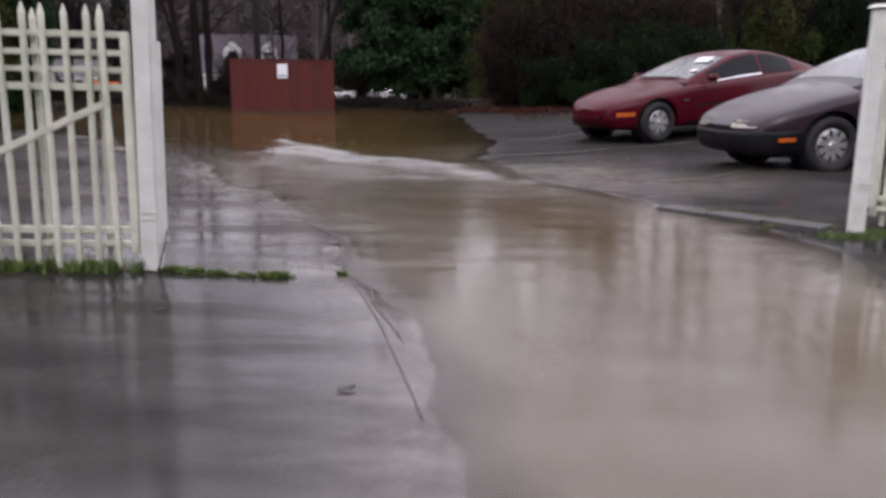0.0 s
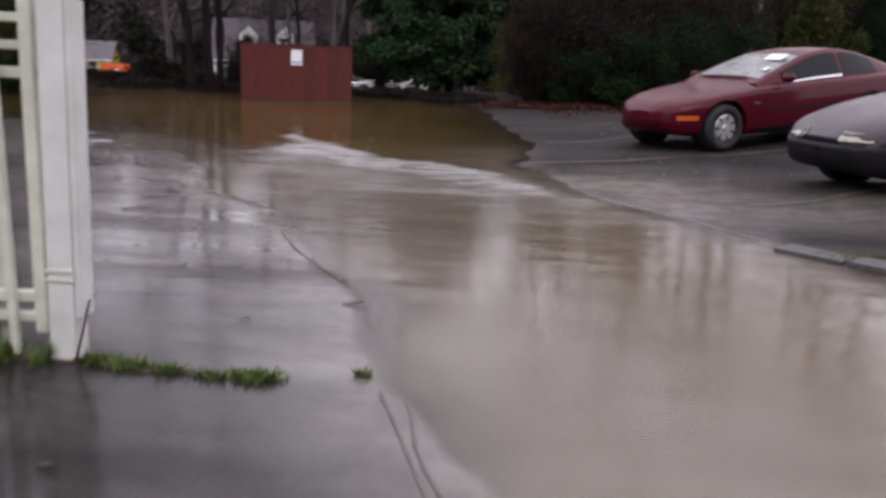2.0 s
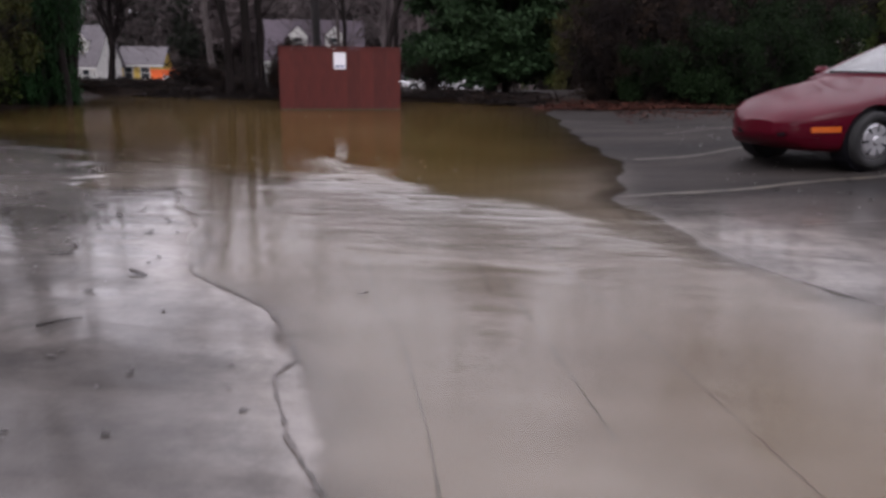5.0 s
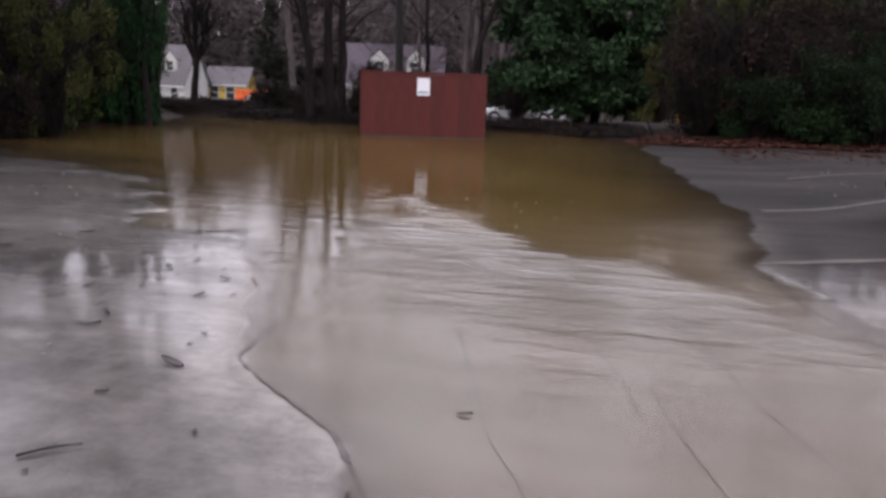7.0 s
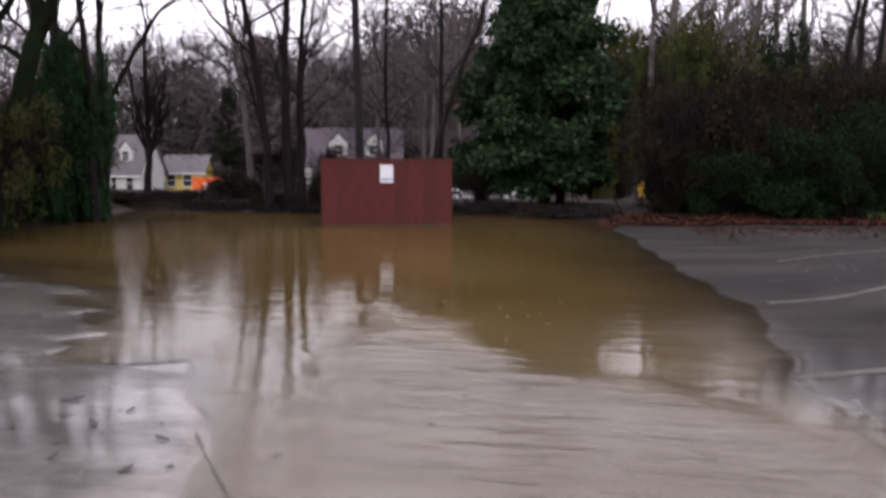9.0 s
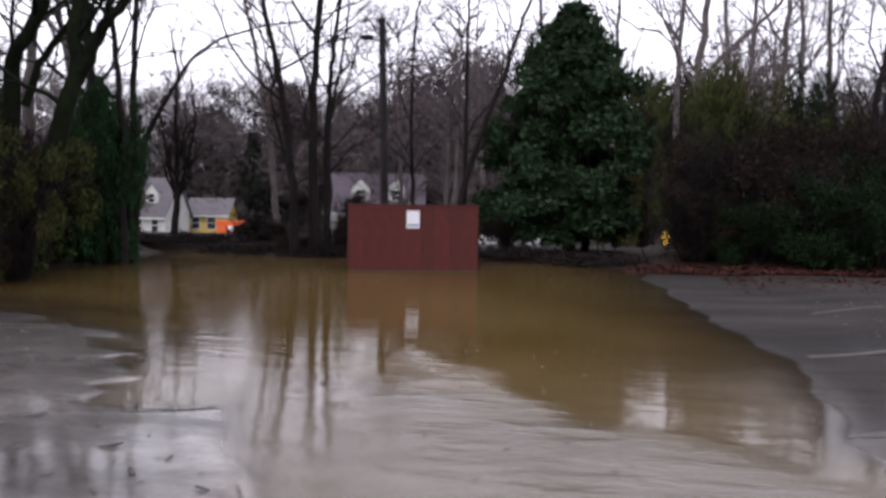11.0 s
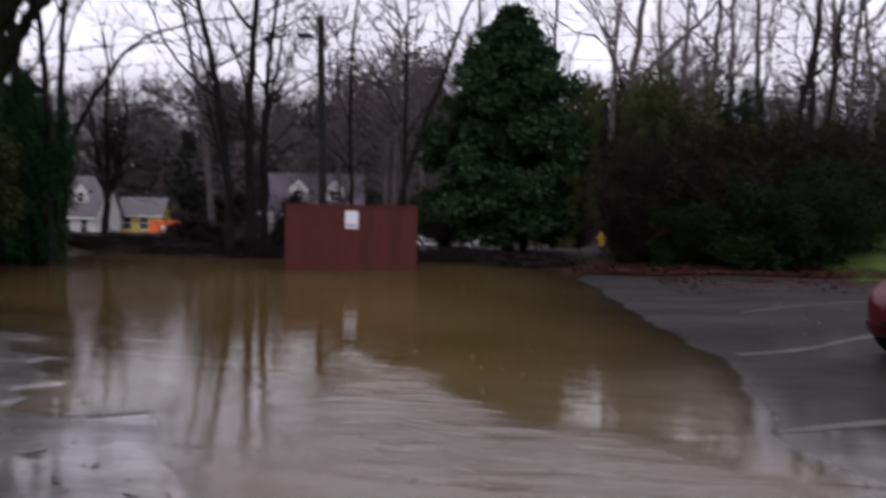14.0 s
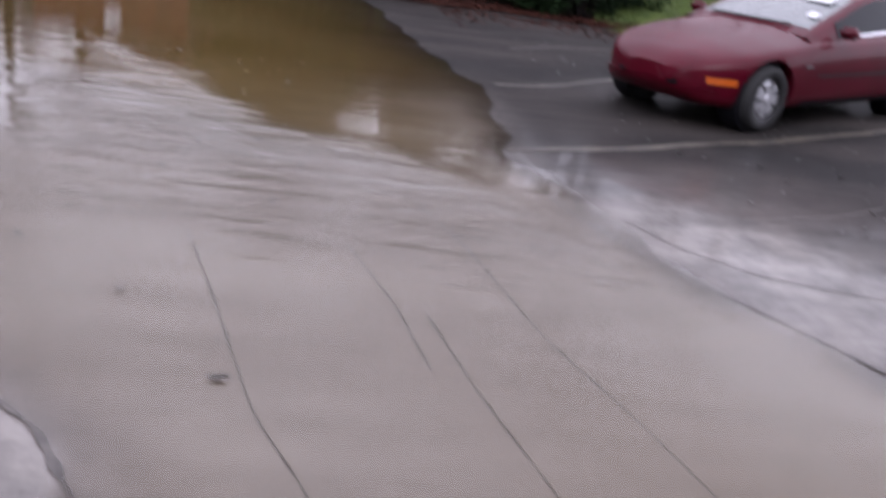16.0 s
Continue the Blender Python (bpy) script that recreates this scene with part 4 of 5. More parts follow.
for x in (0.05, WID / 2, WID - 0.05):
    part("post", box(x - 0.045, 0.064, -0.3, x + 0.045, 0.15, HIGH - 0.06, 0.004), BOARD_DARK, enc)
part("top_rail", box(-0.02, -0.012, HIGH - 0.076, WID + 0.02, 0.05, HIGH - 0.03, 0.004), BOARD, enc)
part("foot_board", box(-0.005, -0.022, -0.2, WID + 0.005, -0.006, 0.02, 0.004), BOARD_DARK, enc, "dark waterlogged foot board with algae")
sign = thing("notice", pose(A.x, A.y, 0, 0, 0, ang) @ pose(1.34, -0.012, 0.9), "white paper notice with dark line, tacked on boards", "sign")
part("sheet", box(-0.135, -0.006, 0.0, 0.135, -0.002, 0.37), PAPER, sign)
part("print_bar", box(-0.11, -0.009, 0.06, 0.11, -0.0065, 0.085), INK, sign)
part("print_bar", box(-0.11, -0.009, 0.035, 0.11, -0.0065, 0.045), INK, sign)
for x in (-0.1, 0.1):
    part("tack", cylinder(0.009, 0.007, 0, 0.006, 8, pose(x, -0.006, 0.335, 90, 0, 0)), BLACK_TRIM, sign)


# ---- trees ----
def bare_tree(stems, label, seed, bark=BARK, levels=3, kids=(9, 6, 4), reach=0.42, up=0.06, first=0.35, group="bare trees", tip=0.006):
    """A leafless tree from its stems: each a line of places and a foot radius."""
    r = np.random.default_rng(seed)
    x, y = stems[0][0][0][:2]
    base = Vector((x, y, level(x, y) - 0.05))
    root = thing("tree", Matrix.Translation(base), label, "tree", group)
    trunk, crown = Wood(), Wood()
    for pts, foot in stems:
        line = smooth_line(pts, 18) - np.array(base)
        line[1:-1] += r.normal(0, foot * 0.18, (16, 3))
        rad = foot * np.linspace(1.0, 0.45, 18)
        if pts is stems[0][0]:
            rad[:3] *= (1.3, 1.12, 1.04)
            line[0, 2] = -0.1
        trunk.tube(line, rad, 9)
        length = np.linalg.norm(line[-1] - line[0])
        end = line[-1] - line[-3]
        end /= np.linalg.norm(end)
        grow(crown, r, line[-1], end, length * 0.6, rad[-1], 1, levels, 0.7, up, kids, tip)
        for _ in range(kids[0]):
            i = int(18 * r.uniform(first, 0.98))
            i = min(i, 16)
            d = line[i + 1] - line[i]
            d /= np.linalg.norm(d)
            side = r.normal(0, 1, 3)
            side[2] = abs(side[2]) * 0.4
            side /= np.linalg.norm(side)
            nd = d * 0.6 + side * 0.8
            nd /= np.linalg.norm(nd)
            grow(crown, r, line[i], nd, length * reach * r.uniform(0.6, 1.2), rad[i] * r.uniform(0.3, 0.55), 1, levels, 0.75, up, kids, tip)
    mesh_part("trunk", trunk.mesh("trunk"), bark, root, "", True)
    mesh_part("crown", crown.mesh("crown"), bark, root)
    return root


bare_tree([([(-12.35, 17.88, 0.1), (-12.3, 17.95, 1.87), (-12.23, 18.02, 3.34), (-12.09, 18.08, 4.18), (-11.6, 18.2, 5.2), (-11.2, 18.3, 6.6)], 0.2), ([(-11.95, 18.05, 3.1), (-11.68, 18.16, 3.98), (-11.22, 18.29, 4.61), (-10.6, 18.5, 5.6)], 0.085)],
          "thick mossy leaning bare tree on the flood bank", 11, BARK_MOSS, kids=(5, 4, 3))
bare_tree([([(-11.85, 17.2, 0.1), (-11.3, 17.22, 1.35), (-10.65, 17.32, 2.62), (-10.36, 17.42, 3.6), (-10.44, 17.43, 4.6), (-10.3, 17.5, 6.6)], 0.21), ([(-10.36, 17.42, 3.6), (-10.03, 17.51, 4.24), (-9.61, 17.62, 4.8), (-9.0, 17.8, 5.9)], 0.13)],
          "mossy forked bare tree leaning over the water", 12, BARK_MOSS, kids=(5, 4, 3))
bare_tree([([(-12.48, 20.93, 0.2), (-12.57, 20.99, 2.38), (-12.74, 21.01, 4.14), (-12.85, 21.03, 5.4), (-12.8, 21.1, 8.2)], 0.155)], "ivy-footed dark bare tree on the bank", 13)
bare_tree([([(-11.92, 21.05, 0.2), (-11.99, 21.14, 3.14), (-12.21, 21.16, 5.03), (-12.5, 21.2, 7.6)], 0.095)], "slender bare tree among ivy on the bank", 14)
bare_tree([([(-12.34, 21.98, 0.19), (-12.36, 22.08, 3.11), (-12.34, 22.18, 5.64), (-12.3, 22.3, 8.6)], 0.1)], "slender upright bare tree among ivy", 15)
bare_tree([([(-12.3, 22.05, 0.2), (-12.2, 22.1, 2.7), (-11.52, 22.29, 3.91), (-11.08, 22.42, 4.71), (-10.81, 22.49, 4.94)], 0.07)], "broken leaning dead stem among ivy", 16, kids=(3, 2, 1), reach=0.25)
bare_tree([([(-14.51, 27.65, 0.07), (-14.5, 27.69, 1.08), (-14.48, 27.73, 2.13), (-14.56, 27.78, 4.23)], 0.13), ([(-14.49, 27.7, 1.4), (-14.8, 27.7, 2.6), (-15.1, 27.8, 4.0)], 0.07), ([(-14.48, 27.7, 1.6), (-14.2, 27.8, 2.6), (-13.9, 27.8, 3.9)], 0.07)],
          "small vase-shaped bare tree on the far bank", 17, up=0.12)
bare_tree([([(-9.76, 25.75, 0.07), (-9.83, 25.75, 1.43), (-10.04, 25.75, 3.27), (-10.23, 25.75, 4.66), (-10.58, 25.7, 6.19), (-11.0, 25.6, 8.4)], 0.125)], "curving bare tree at the flood's edge", 18, kids=(10, 6, 4))
bare_tree([([(-9.25, 25.85, 0.11), (-9.33, 25.85, 2.2), (-9.35, 25.85, 3.89), (-9.23, 25.94, 5.74), (-9.15, 26.05, 9.0)], 0.15), ([(-9.0, 25.9, 0.1), (-8.85, 25.95, 1.8), (-8.95, 26, 3.6), (-8.6, 26, 5.2)], 0.08)], "tall dark twin-stemmed bare tree by the enclosure", 19, kids=(10, 6, 4))
bare_tree([([(-9.23, 26.76, 0.12), (-9.29, 26.82, 2.24), (-9.29, 26.9, 4.33), (-9.17, 26.96, 5.46), (-9.0, 27.1, 7.4)], 0.11)], "dark ivy-hung bare tree behind the enclosure", 20)
bare_tree([([(-10.5, 27.5, 0.1), (-10.6, 27.6, 1.6), (-10.9, 27.6, 2.8), (-11.3, 27.7, 4.2)], 0.08)], "small crooked bare tree on the far bank", 21)
bare_tree([([(-8.06, 32.13, -0.1), (-8.13, 32.21, 2.47), (-8.24, 32.29, 5.41), (-8.1, 32.4, 8.2)], 0.085)], "thin straight bare tree behind the enclosure", 22)
bare_tree([([(-5.55, 26.54, -0.01), (-5.3, 26.67, 2.07), (-4.75, 26.85, 3.61), (-4.21, 27.02, 5.15), (-3.8, 27.2, 6.6)], 0.1)], "bare tree leaning toward the magnolia", 23, kids=(6, 4, 3))
bare_tree([([(1.02, 30.03, 0.1), (0.99, 30.11, 2.34), (1.02, 30.2, 4.69), (1.35, 30.39, 7.88), (1.5, 30.5, 10.2)], 0.16), ([(1.1, 30.24, 5.2), (1.99, 30.47, 6.21), (3.13, 30.76, 7.22), (4.1, 31, 8.5)], 0.085)], "grey bare tree rising over the thicket", 24, BARK_HAZED, kids=(8, 5, 3))
bare_tree([([(0.72, 33.05, 0.2), (0.67, 33.21, 4.93), (0.82, 33.33, 7.57), (1.0, 33.5, 11)], 0.11)], "tall grey bare tree behind the thicket", 25, BARK_HAZED)
bare_tree([([(4.29, 33.84, 0.22), (4.12, 33.97, 4.94), (4.31, 34.13, 8.34), (4.4, 34.2, 11.2)], 0.13)], "tall straight grey bare tree behind the thicket", 26, BARK_HAZED)
bare_tree([([(5.28, 32.01, 0.31), (5.22, 32.15, 4.5), (5.16, 32.22, 7.13), (5.0, 32.3, 10.4)], 0.115)], "tall grey bare tree over brown brush", 27, BARK_HAZED)
bare_tree([([(4.73, 26.76, 0.22), (4.84, 26.86, 2.18), (5.02, 26.96, 4.0), (5.5, 27.1, 6.4)], 0.115)], "leaning dark bare tree in the thicket", 28)
spare = np.random.default_rng(77)
for i, (x, y, h, r0) in enumerate([(7.2, 33.5, 10.5, 0.12), (11.8, 34, 10, 0.12), (-1.5, 36, 10, 0.12), (14.5, 33, 10, 0.14), (9.2, 33, 8.5, 0.1),
                                   (-15.5, 22.5, 9.5, 0.16), (-17, 19, 10, 0.18), (-16.5, 26, 9, 0.13), (-14.5, 15.5, 9.5, 0.17), (-6.6, 34, 9, 0.1), (-12.6, 31, 8.5, 0.11), (17, 29, 9, 0.14), (-3.6, 33, 9.5, 0.1), (3.0, 38, 12, 0.12), (6.0, 40, 12.5, 0.13), (8.8, 37, 12, 0.12), (10.5, 41, 13, 0.14), (13.2, 38, 12, 0.12), (16.0, 40, 12.5, 0.13), (12.0, 44, 14, 0.14), (4.6, 45, 14, 0.14)]):
    z = level(x, y)
    lean = spare.normal(0, 0.5, 2)
    bare_tree([([(x, y, z), (x + lean[0] * 0.2, y, z + h * 0.35), (x + lean[0] * 0.5, y + lean[1] * 0.4, z + h * 0.65), (x + lean[0], y + lean[1], z + h)], r0)], "grey leafless tree in the wood edge", 100 + i, BARK_HAZED if i % 3 else BARK, kids=(8, 5, 3), tip=0.005)

# magnolia: a broad cone of glossy leaves on several low stems
mag = np.random.default_rng(31)
mroot = thing("magnolia_tree", Matrix.Translation((-2.3, 28.6, level(-2.3, 28.6))), "dense dark-green evergreen magnolia with a conical crown", "tree")
mw = Wood()
for k in range(5):
    a = mag.uniform(0, 6.28)
    mw.tube(smooth_line([(0.25 * math.cos(a), 0.25 * math.sin(a), -0.1), (0.5 * math.cos(a), 0.5 * math.sin(a), 1.4), (0.4 * math.cos(a + 0.5) - 0.2, 0.4 * math.sin(a), 3.2), (-0.35, 0, 5.6)], 12), np.linspace(0.12, 0.03, 12), 7)
mesh_part("trunk", mw.mesh("trunk"), BARK, mroot, "", True)
cent, rads = [], []
PROFILE = ((0.5, 2.3), (1.2, 2.8), (2.6, 2.7), (4.0, 2.35), (5.0, 1.85), (5.9, 1.25), (6.5, 0.7), (7.0, 0.25))
for k in range(270):
    z = 0.5 + 6.4 * mag.uniform(0, 1) ** 1.1
    rr = np.interp(z, *zip(*PROFILE)) * mag.uniform(0.82, 1.05)
    a = mag.uniform(0, 6.283)
    q = rr * math.sqrt(mag.uniform(0.15, 1.0))
    s0 = mag.uniform(0.24, 0.5) * (1 - 0.06 * z)
    q = max(q - s0 * 0.6, 0.02)
    cent.append((q * math.cos(a) - 0.62 + 0.07 * z, q * math.sin(a) * 0.9, z))
    rads.append((s0 * 1.2, s0 * 1.2, s0 * 0.75))
for k in range(60):
    z = 0.9 + 5.2 * mag.uniform(0, 1)
    q = 0.45 * np.interp(z, *zip(*PROFILE)) * mag.uniform(0, 1)
    a = mag.uniform(0, 6.283)
    cent.append((q * math.cos(a) - 0.62 + 0.07 * z, q * math.sin(a), z))
    rads.append((0.5, 0.5, 0.4))
mesh_part("crown", leaves_mesh("crown", mag, cent, rads, 80000, 0.18, 0.5, 0.2), LEAF_MAGNOLIA, mroot)


# ---- shrubs ----
def bush_model(name, seed, label, leaf, count, size, stems=60, stem_mat=BARK, spread=1.0, tangle=0.3, group="thicket shrubs", centre_z=0.55, clumps=40):
    """A shrub about one metre in radius and one high; the copies are scaled."""
    r = np.random.default_rng(seed)
    root = thing(name, Matrix.Identity(4), label, "shrub", group)
    wood = Wood()
    for _ in range(stems):
        a, lean = r.uniform(0, 6.283), r.uniform(0.1, 1.0) * spread
        tipz = r.uniform(0.55, 1.05)
        mid = np.array([0.45 * lean * math.cos(a), 0.45 * lean * math.sin(a), tipz * 0.75]) + r.normal(0, 0.05, 3)
        end = np.array([lean * math.cos(a), lean * math.sin(a), tipz * r.uniform(0.55, 1.0)]) + r.normal(0, 0.08, 3)
        foot = np.array([0.2 * lean * math.cos(a), 0.2 * lean * math.sin(a), -0.03])
        line = smooth_line([foot, mid, end], 8) + r.normal(0, 0.012, (8, 3))
        wood.tube(line, np.linspace(0.011, 0.003, 8), 3)
        for _ in range(int(6 * tangle * 3)):
            i = r.integers(2, 7)
            d = r.normal(0, 1, 3)
            d /= np.linalg.norm(d)
            wood.tube([line[i], line[i] + d * 0.12 + (0, 0, 0.03), line[i] + d * r.uniform(0.18, 0.34)], [0.004, 0.003, 0.002], 3)
    mesh_part("stem_tangle", wood.mesh("stem_tangle"), stem_mat, root)
    cent, rads = [], []
    for _ in range(clumps):
        a, f = r.uniform(0, 6.283), r.uniform(0, 1) ** 0.5
        z = r.uniform(0.1, 0.95)
        q = f * spread * 0.85 * math.sqrt(max(0.05, 1 - (abs(z - centre_z) / 0.62) ** 2))
        cent.append((q * math.cos(a), q * math.sin(a), z))
        s = r.uniform(0.1, 0.22)
        rads.append((s, s, s * 0.75))
    mesh_part("foliage", leaves_mesh("foliage", r, cent, rads, count, size, 0.55), leaf, root)
    return root


MODELS = {
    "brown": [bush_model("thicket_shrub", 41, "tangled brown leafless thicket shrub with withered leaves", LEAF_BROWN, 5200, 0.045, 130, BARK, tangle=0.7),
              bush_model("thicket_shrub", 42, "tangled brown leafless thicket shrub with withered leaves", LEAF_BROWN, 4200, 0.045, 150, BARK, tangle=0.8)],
    "olive": [bush_model("olive_shrub", 43, "half-bare olive-green shrub by the flood", LEAF_OLIVE, 8500, 0.045, 80, BARK, tangle=0.4),
              bush_model("olive_shrub", 44, "half-bare olive-green shrub by the flood", LEAF_OLIVE, 9500, 0.04, 70, BARK, tangle=0.4)],
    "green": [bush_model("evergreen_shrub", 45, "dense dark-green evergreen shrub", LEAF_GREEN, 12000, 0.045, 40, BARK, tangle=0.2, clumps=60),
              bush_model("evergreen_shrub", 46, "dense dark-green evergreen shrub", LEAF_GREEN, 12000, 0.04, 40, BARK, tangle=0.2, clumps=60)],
    "ivy": [bush_model("ivy_mass", 47, "dark ivy smothering tree stems on the bank", LEAF_IVY, 14000, 0.05, 20, BARK, tangle=0.2, clumps=70)],
}
used = set()
SHRUBS = [("green", 3.4, 24.0, 1.7, 2.0), ("green", 4.3, 23.4, 1.4, 2.0), ("green", 4.9, 24.8, 1.6, 2.4), ("green", 2.0, 24.4, 1.2, 1.5),
          ("brown", 1.2, 25.8, 1.9, 3.3), ("brown", 2.8, 26.0, 2.0, 3.1), ("brown", 4.4, 26.3, 2.1, 3.4), ("brown", 5.5, 27.2, 2.0, 3.0), ("brown", 6.5, 29.6, 1.8, 3.1), ("brown", 7.4, 31.5, 2.0, 3.3),
          ("olive", 0.3, 48.5, 2.3, 9.0), ("green", 6.2, 25.7, 1.4, 2.1), ("olive", 1.1, 28.2, 1.35, 4.9), ("olive", 1.9, 28.6, 1.8, 4.8), ("green", 4.0, 29.0, 0.9, 5.0), ("olive", 3.8, 29, 1.9, 3.7), ("brown", 5.6, 29.2, 2.0, 3.4), ("olive", 6.6, 33.2, 2.0, 3.6),
          ("olive", -1.0, 50.0, 2.4, 9.5), ("brown", 2.4, 50.0, 2.6, 10.0), ("brown", 0.6, 24.9, 1.2, 1.9), ("brown", 3.2, 24.9, 1.5, 2.6), ("olive", 10.8, 32.5, 2.2, 4.0), ("green", 12.8, 34, 2.4, 3.6), ("green", 15, 33, 2.4, 3.6), ("green", 17, 30.5, 2.4, 3.6), ("green", 18.5, 27, 2.4, 3.4),
          ("brown", 11.5, 36, 2.6, 3.8), ("brown", 14.5, 36, 2.6, 3.8), ("olive", 5, 33, 2.2, 3.8), ("brown", 2.2, 32, 2.2, 3.8),
          ("olive", -11.8, 16.2, 1.3, 2.7), ("olive", -11.0, 16.7, 0.9, 2.3), ("brown", -11.3, 16.0, 0.8, 1.2), ("olive", -12.4, 18.6, 1.6, 2.6), ("olive", -12.9, 16.5, 1.7, 3.0), ("olive", -12.7, 19.8, 0.9, 2.2), ("brown", -13.4, 20.3, 1.5, 2.8), ("olive", -14.4, 23.8, 1.3, 2.2), ("green", -14.6, 18.5, 1.9, 3.8),
          ("ivy", -12.35, 21.2, 0.95, 3.9), ("ivy", -12.9, 21.9, 1.0, 3.3), ("ivy", -12.7, 20.6, 0.75, 3.0), ("green", -14.5, 14.2, 2.3, 9.0), ("green", -13.2, 12.0, 2.0, 8.5), ("green", -15.5, 9.5, 2.4, 9.0), ("green", -17.5, 16, 2.8, 10.0), ("green", -13.6, 7.0, 2.2, 8.0), ("green", -14.0, 9.8, 1.9, 9.0), ("green", -12.9, 14.4, 1.2, 6.5),
          ("brown", -9.4, 26.2, 0.7, 0.6), ("brown", -8.7, 26.5, 0.6, 0.9), ("brown", -10.2, 26.4, 0.6, 0.45), ("brown", -8.6, 27.4, 0.8, 1.6), ("brown", -5.6, 27.2, 0.9, 1.1), ("brown", -4.2, 27.4, 0.8, 1.0)]
bs = np.random.default_rng(50)
for kind, x, y, r0, h in SHRUBS:
    model = MODELS[kind][bs.integers(len(MODELS[kind]))]
    m = Matrix.LocRotScale((x, y, level(x, y) - 0.03), Euler((0, 0, bs.uniform(0, 6.28))), (r0, r0, h))
    if model.name not in used:
        used.add(model.name)
        model.matrix_basis = m
    else:
        model_copy = copy_thing(model, Matrix.Identity(4))
        model_copy.matrix_basis = m
for group in MODELS.values():
    for model in group:
        if model.name not in used:
            for o in (*model.children_recursive, model):
                bpy.data.objects.remove(o)

# ---- unseen walls, added so that wet paint reflects less open sky ----
BRICK = material("dark_brick", (0.09, 0.05, 0.04), 0.8, second=(0.05, 0.03, 0.026), scale=6)
tagged(part("wall_south", box(-26, -13.5, -0.2, 26, -9.5, 7.5), BRICK), "unseen dark wall added behind the drive to darken reflections", "wall", kind="structure")
tagged(part("wall_east", box(15, -9.4, -0.2, 19, 8, 7.0), BRICK), "unseen dark wall added beside the lot to darken reflections", "wall", kind="structure")

# ---- the far wood ----
fw = np.random.default_rng(61)
wood = Wood()
for k in range(500):
    x, y = fw.uniform(-105, 75), fw.uniform(58, 130)
    if y < 97 and -54 < x < -18:
        y += 38
    z, h = level(x, y), fw.uniform(11, 17) * (0.75 if abs(x + 33) < 9 else 0.72 if x > -6 else 1)
    if x > -6 and k % 4 == 3:
        continue
    lean = fw.normal(0, 0.6, 2)
    line = smooth_line([(x, y, z), (x + lean[0] * 0.4, y, z + h * 0.5), (x + lean[0], y + lean[1], z + h)], 6)
    wood.tube(line, np.linspace(0.2, 0.04, 6), 4)
    for _ in range(26):
        i = fw.integers(1, 6)
        d = fw.normal(0, 1, 3)
        d[2] = abs(d[2]) + 0.5
        d /= np.linalg.norm(d)
        L = fw.uniform(2, 5)
        p1 = line[i] + d * L * 0.5 + fw.normal(0, 0.2, 3)
        p2 = line[i] + d * L + fw.normal(0, 0.4, 3)
        wood.tube([line[i], p1, p2], [0.07, 0.045, 0.02], 3)
        for _ in range(5):
            e = d + fw.normal(0, 0.7, 3)
            e /= np.linalg.norm(e)
            q = p1 + (p2 - p1) * fw.uniform(-0.6, 1)
            wood.tube([q, q + e * fw.uniform(0.8, 2.0)], [0.035, 0.015], 3)
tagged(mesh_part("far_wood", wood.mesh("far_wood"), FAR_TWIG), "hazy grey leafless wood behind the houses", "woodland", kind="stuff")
cent, rads = [], []
for k in range(150):
    x, y = fw.uniform(-95, 60), fw.uniform(92, 125)
    z = level(x, y)
    s = fw.uniform(2.0, 4.2)
    cent.append((x, y, z + s * fw.uniform(0.6, 2.0)))
    rads.append((s, s, s * fw.uniform(0.8, 1.5)))
spray_c = [(fw.uniform(-105, 70), fw.uniform(84, 128), fw.uniform(1, 13)) for _ in range(480)]
spray_c = [(x, y, z * (0.62 if x > -6 else 1) + level(x, y)) for x, y, z in spray_c if x < -6 or z > 3]
spray_r = [(fw.uniform(2.2, 4.0), 2.5, fw.uniform(2.0, 3.6)) for _ in spray_c]
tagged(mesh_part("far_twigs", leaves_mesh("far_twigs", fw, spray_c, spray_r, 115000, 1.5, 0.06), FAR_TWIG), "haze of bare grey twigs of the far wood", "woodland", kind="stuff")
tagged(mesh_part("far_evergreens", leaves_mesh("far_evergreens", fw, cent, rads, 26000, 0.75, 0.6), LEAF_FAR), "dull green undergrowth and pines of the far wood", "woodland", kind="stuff")
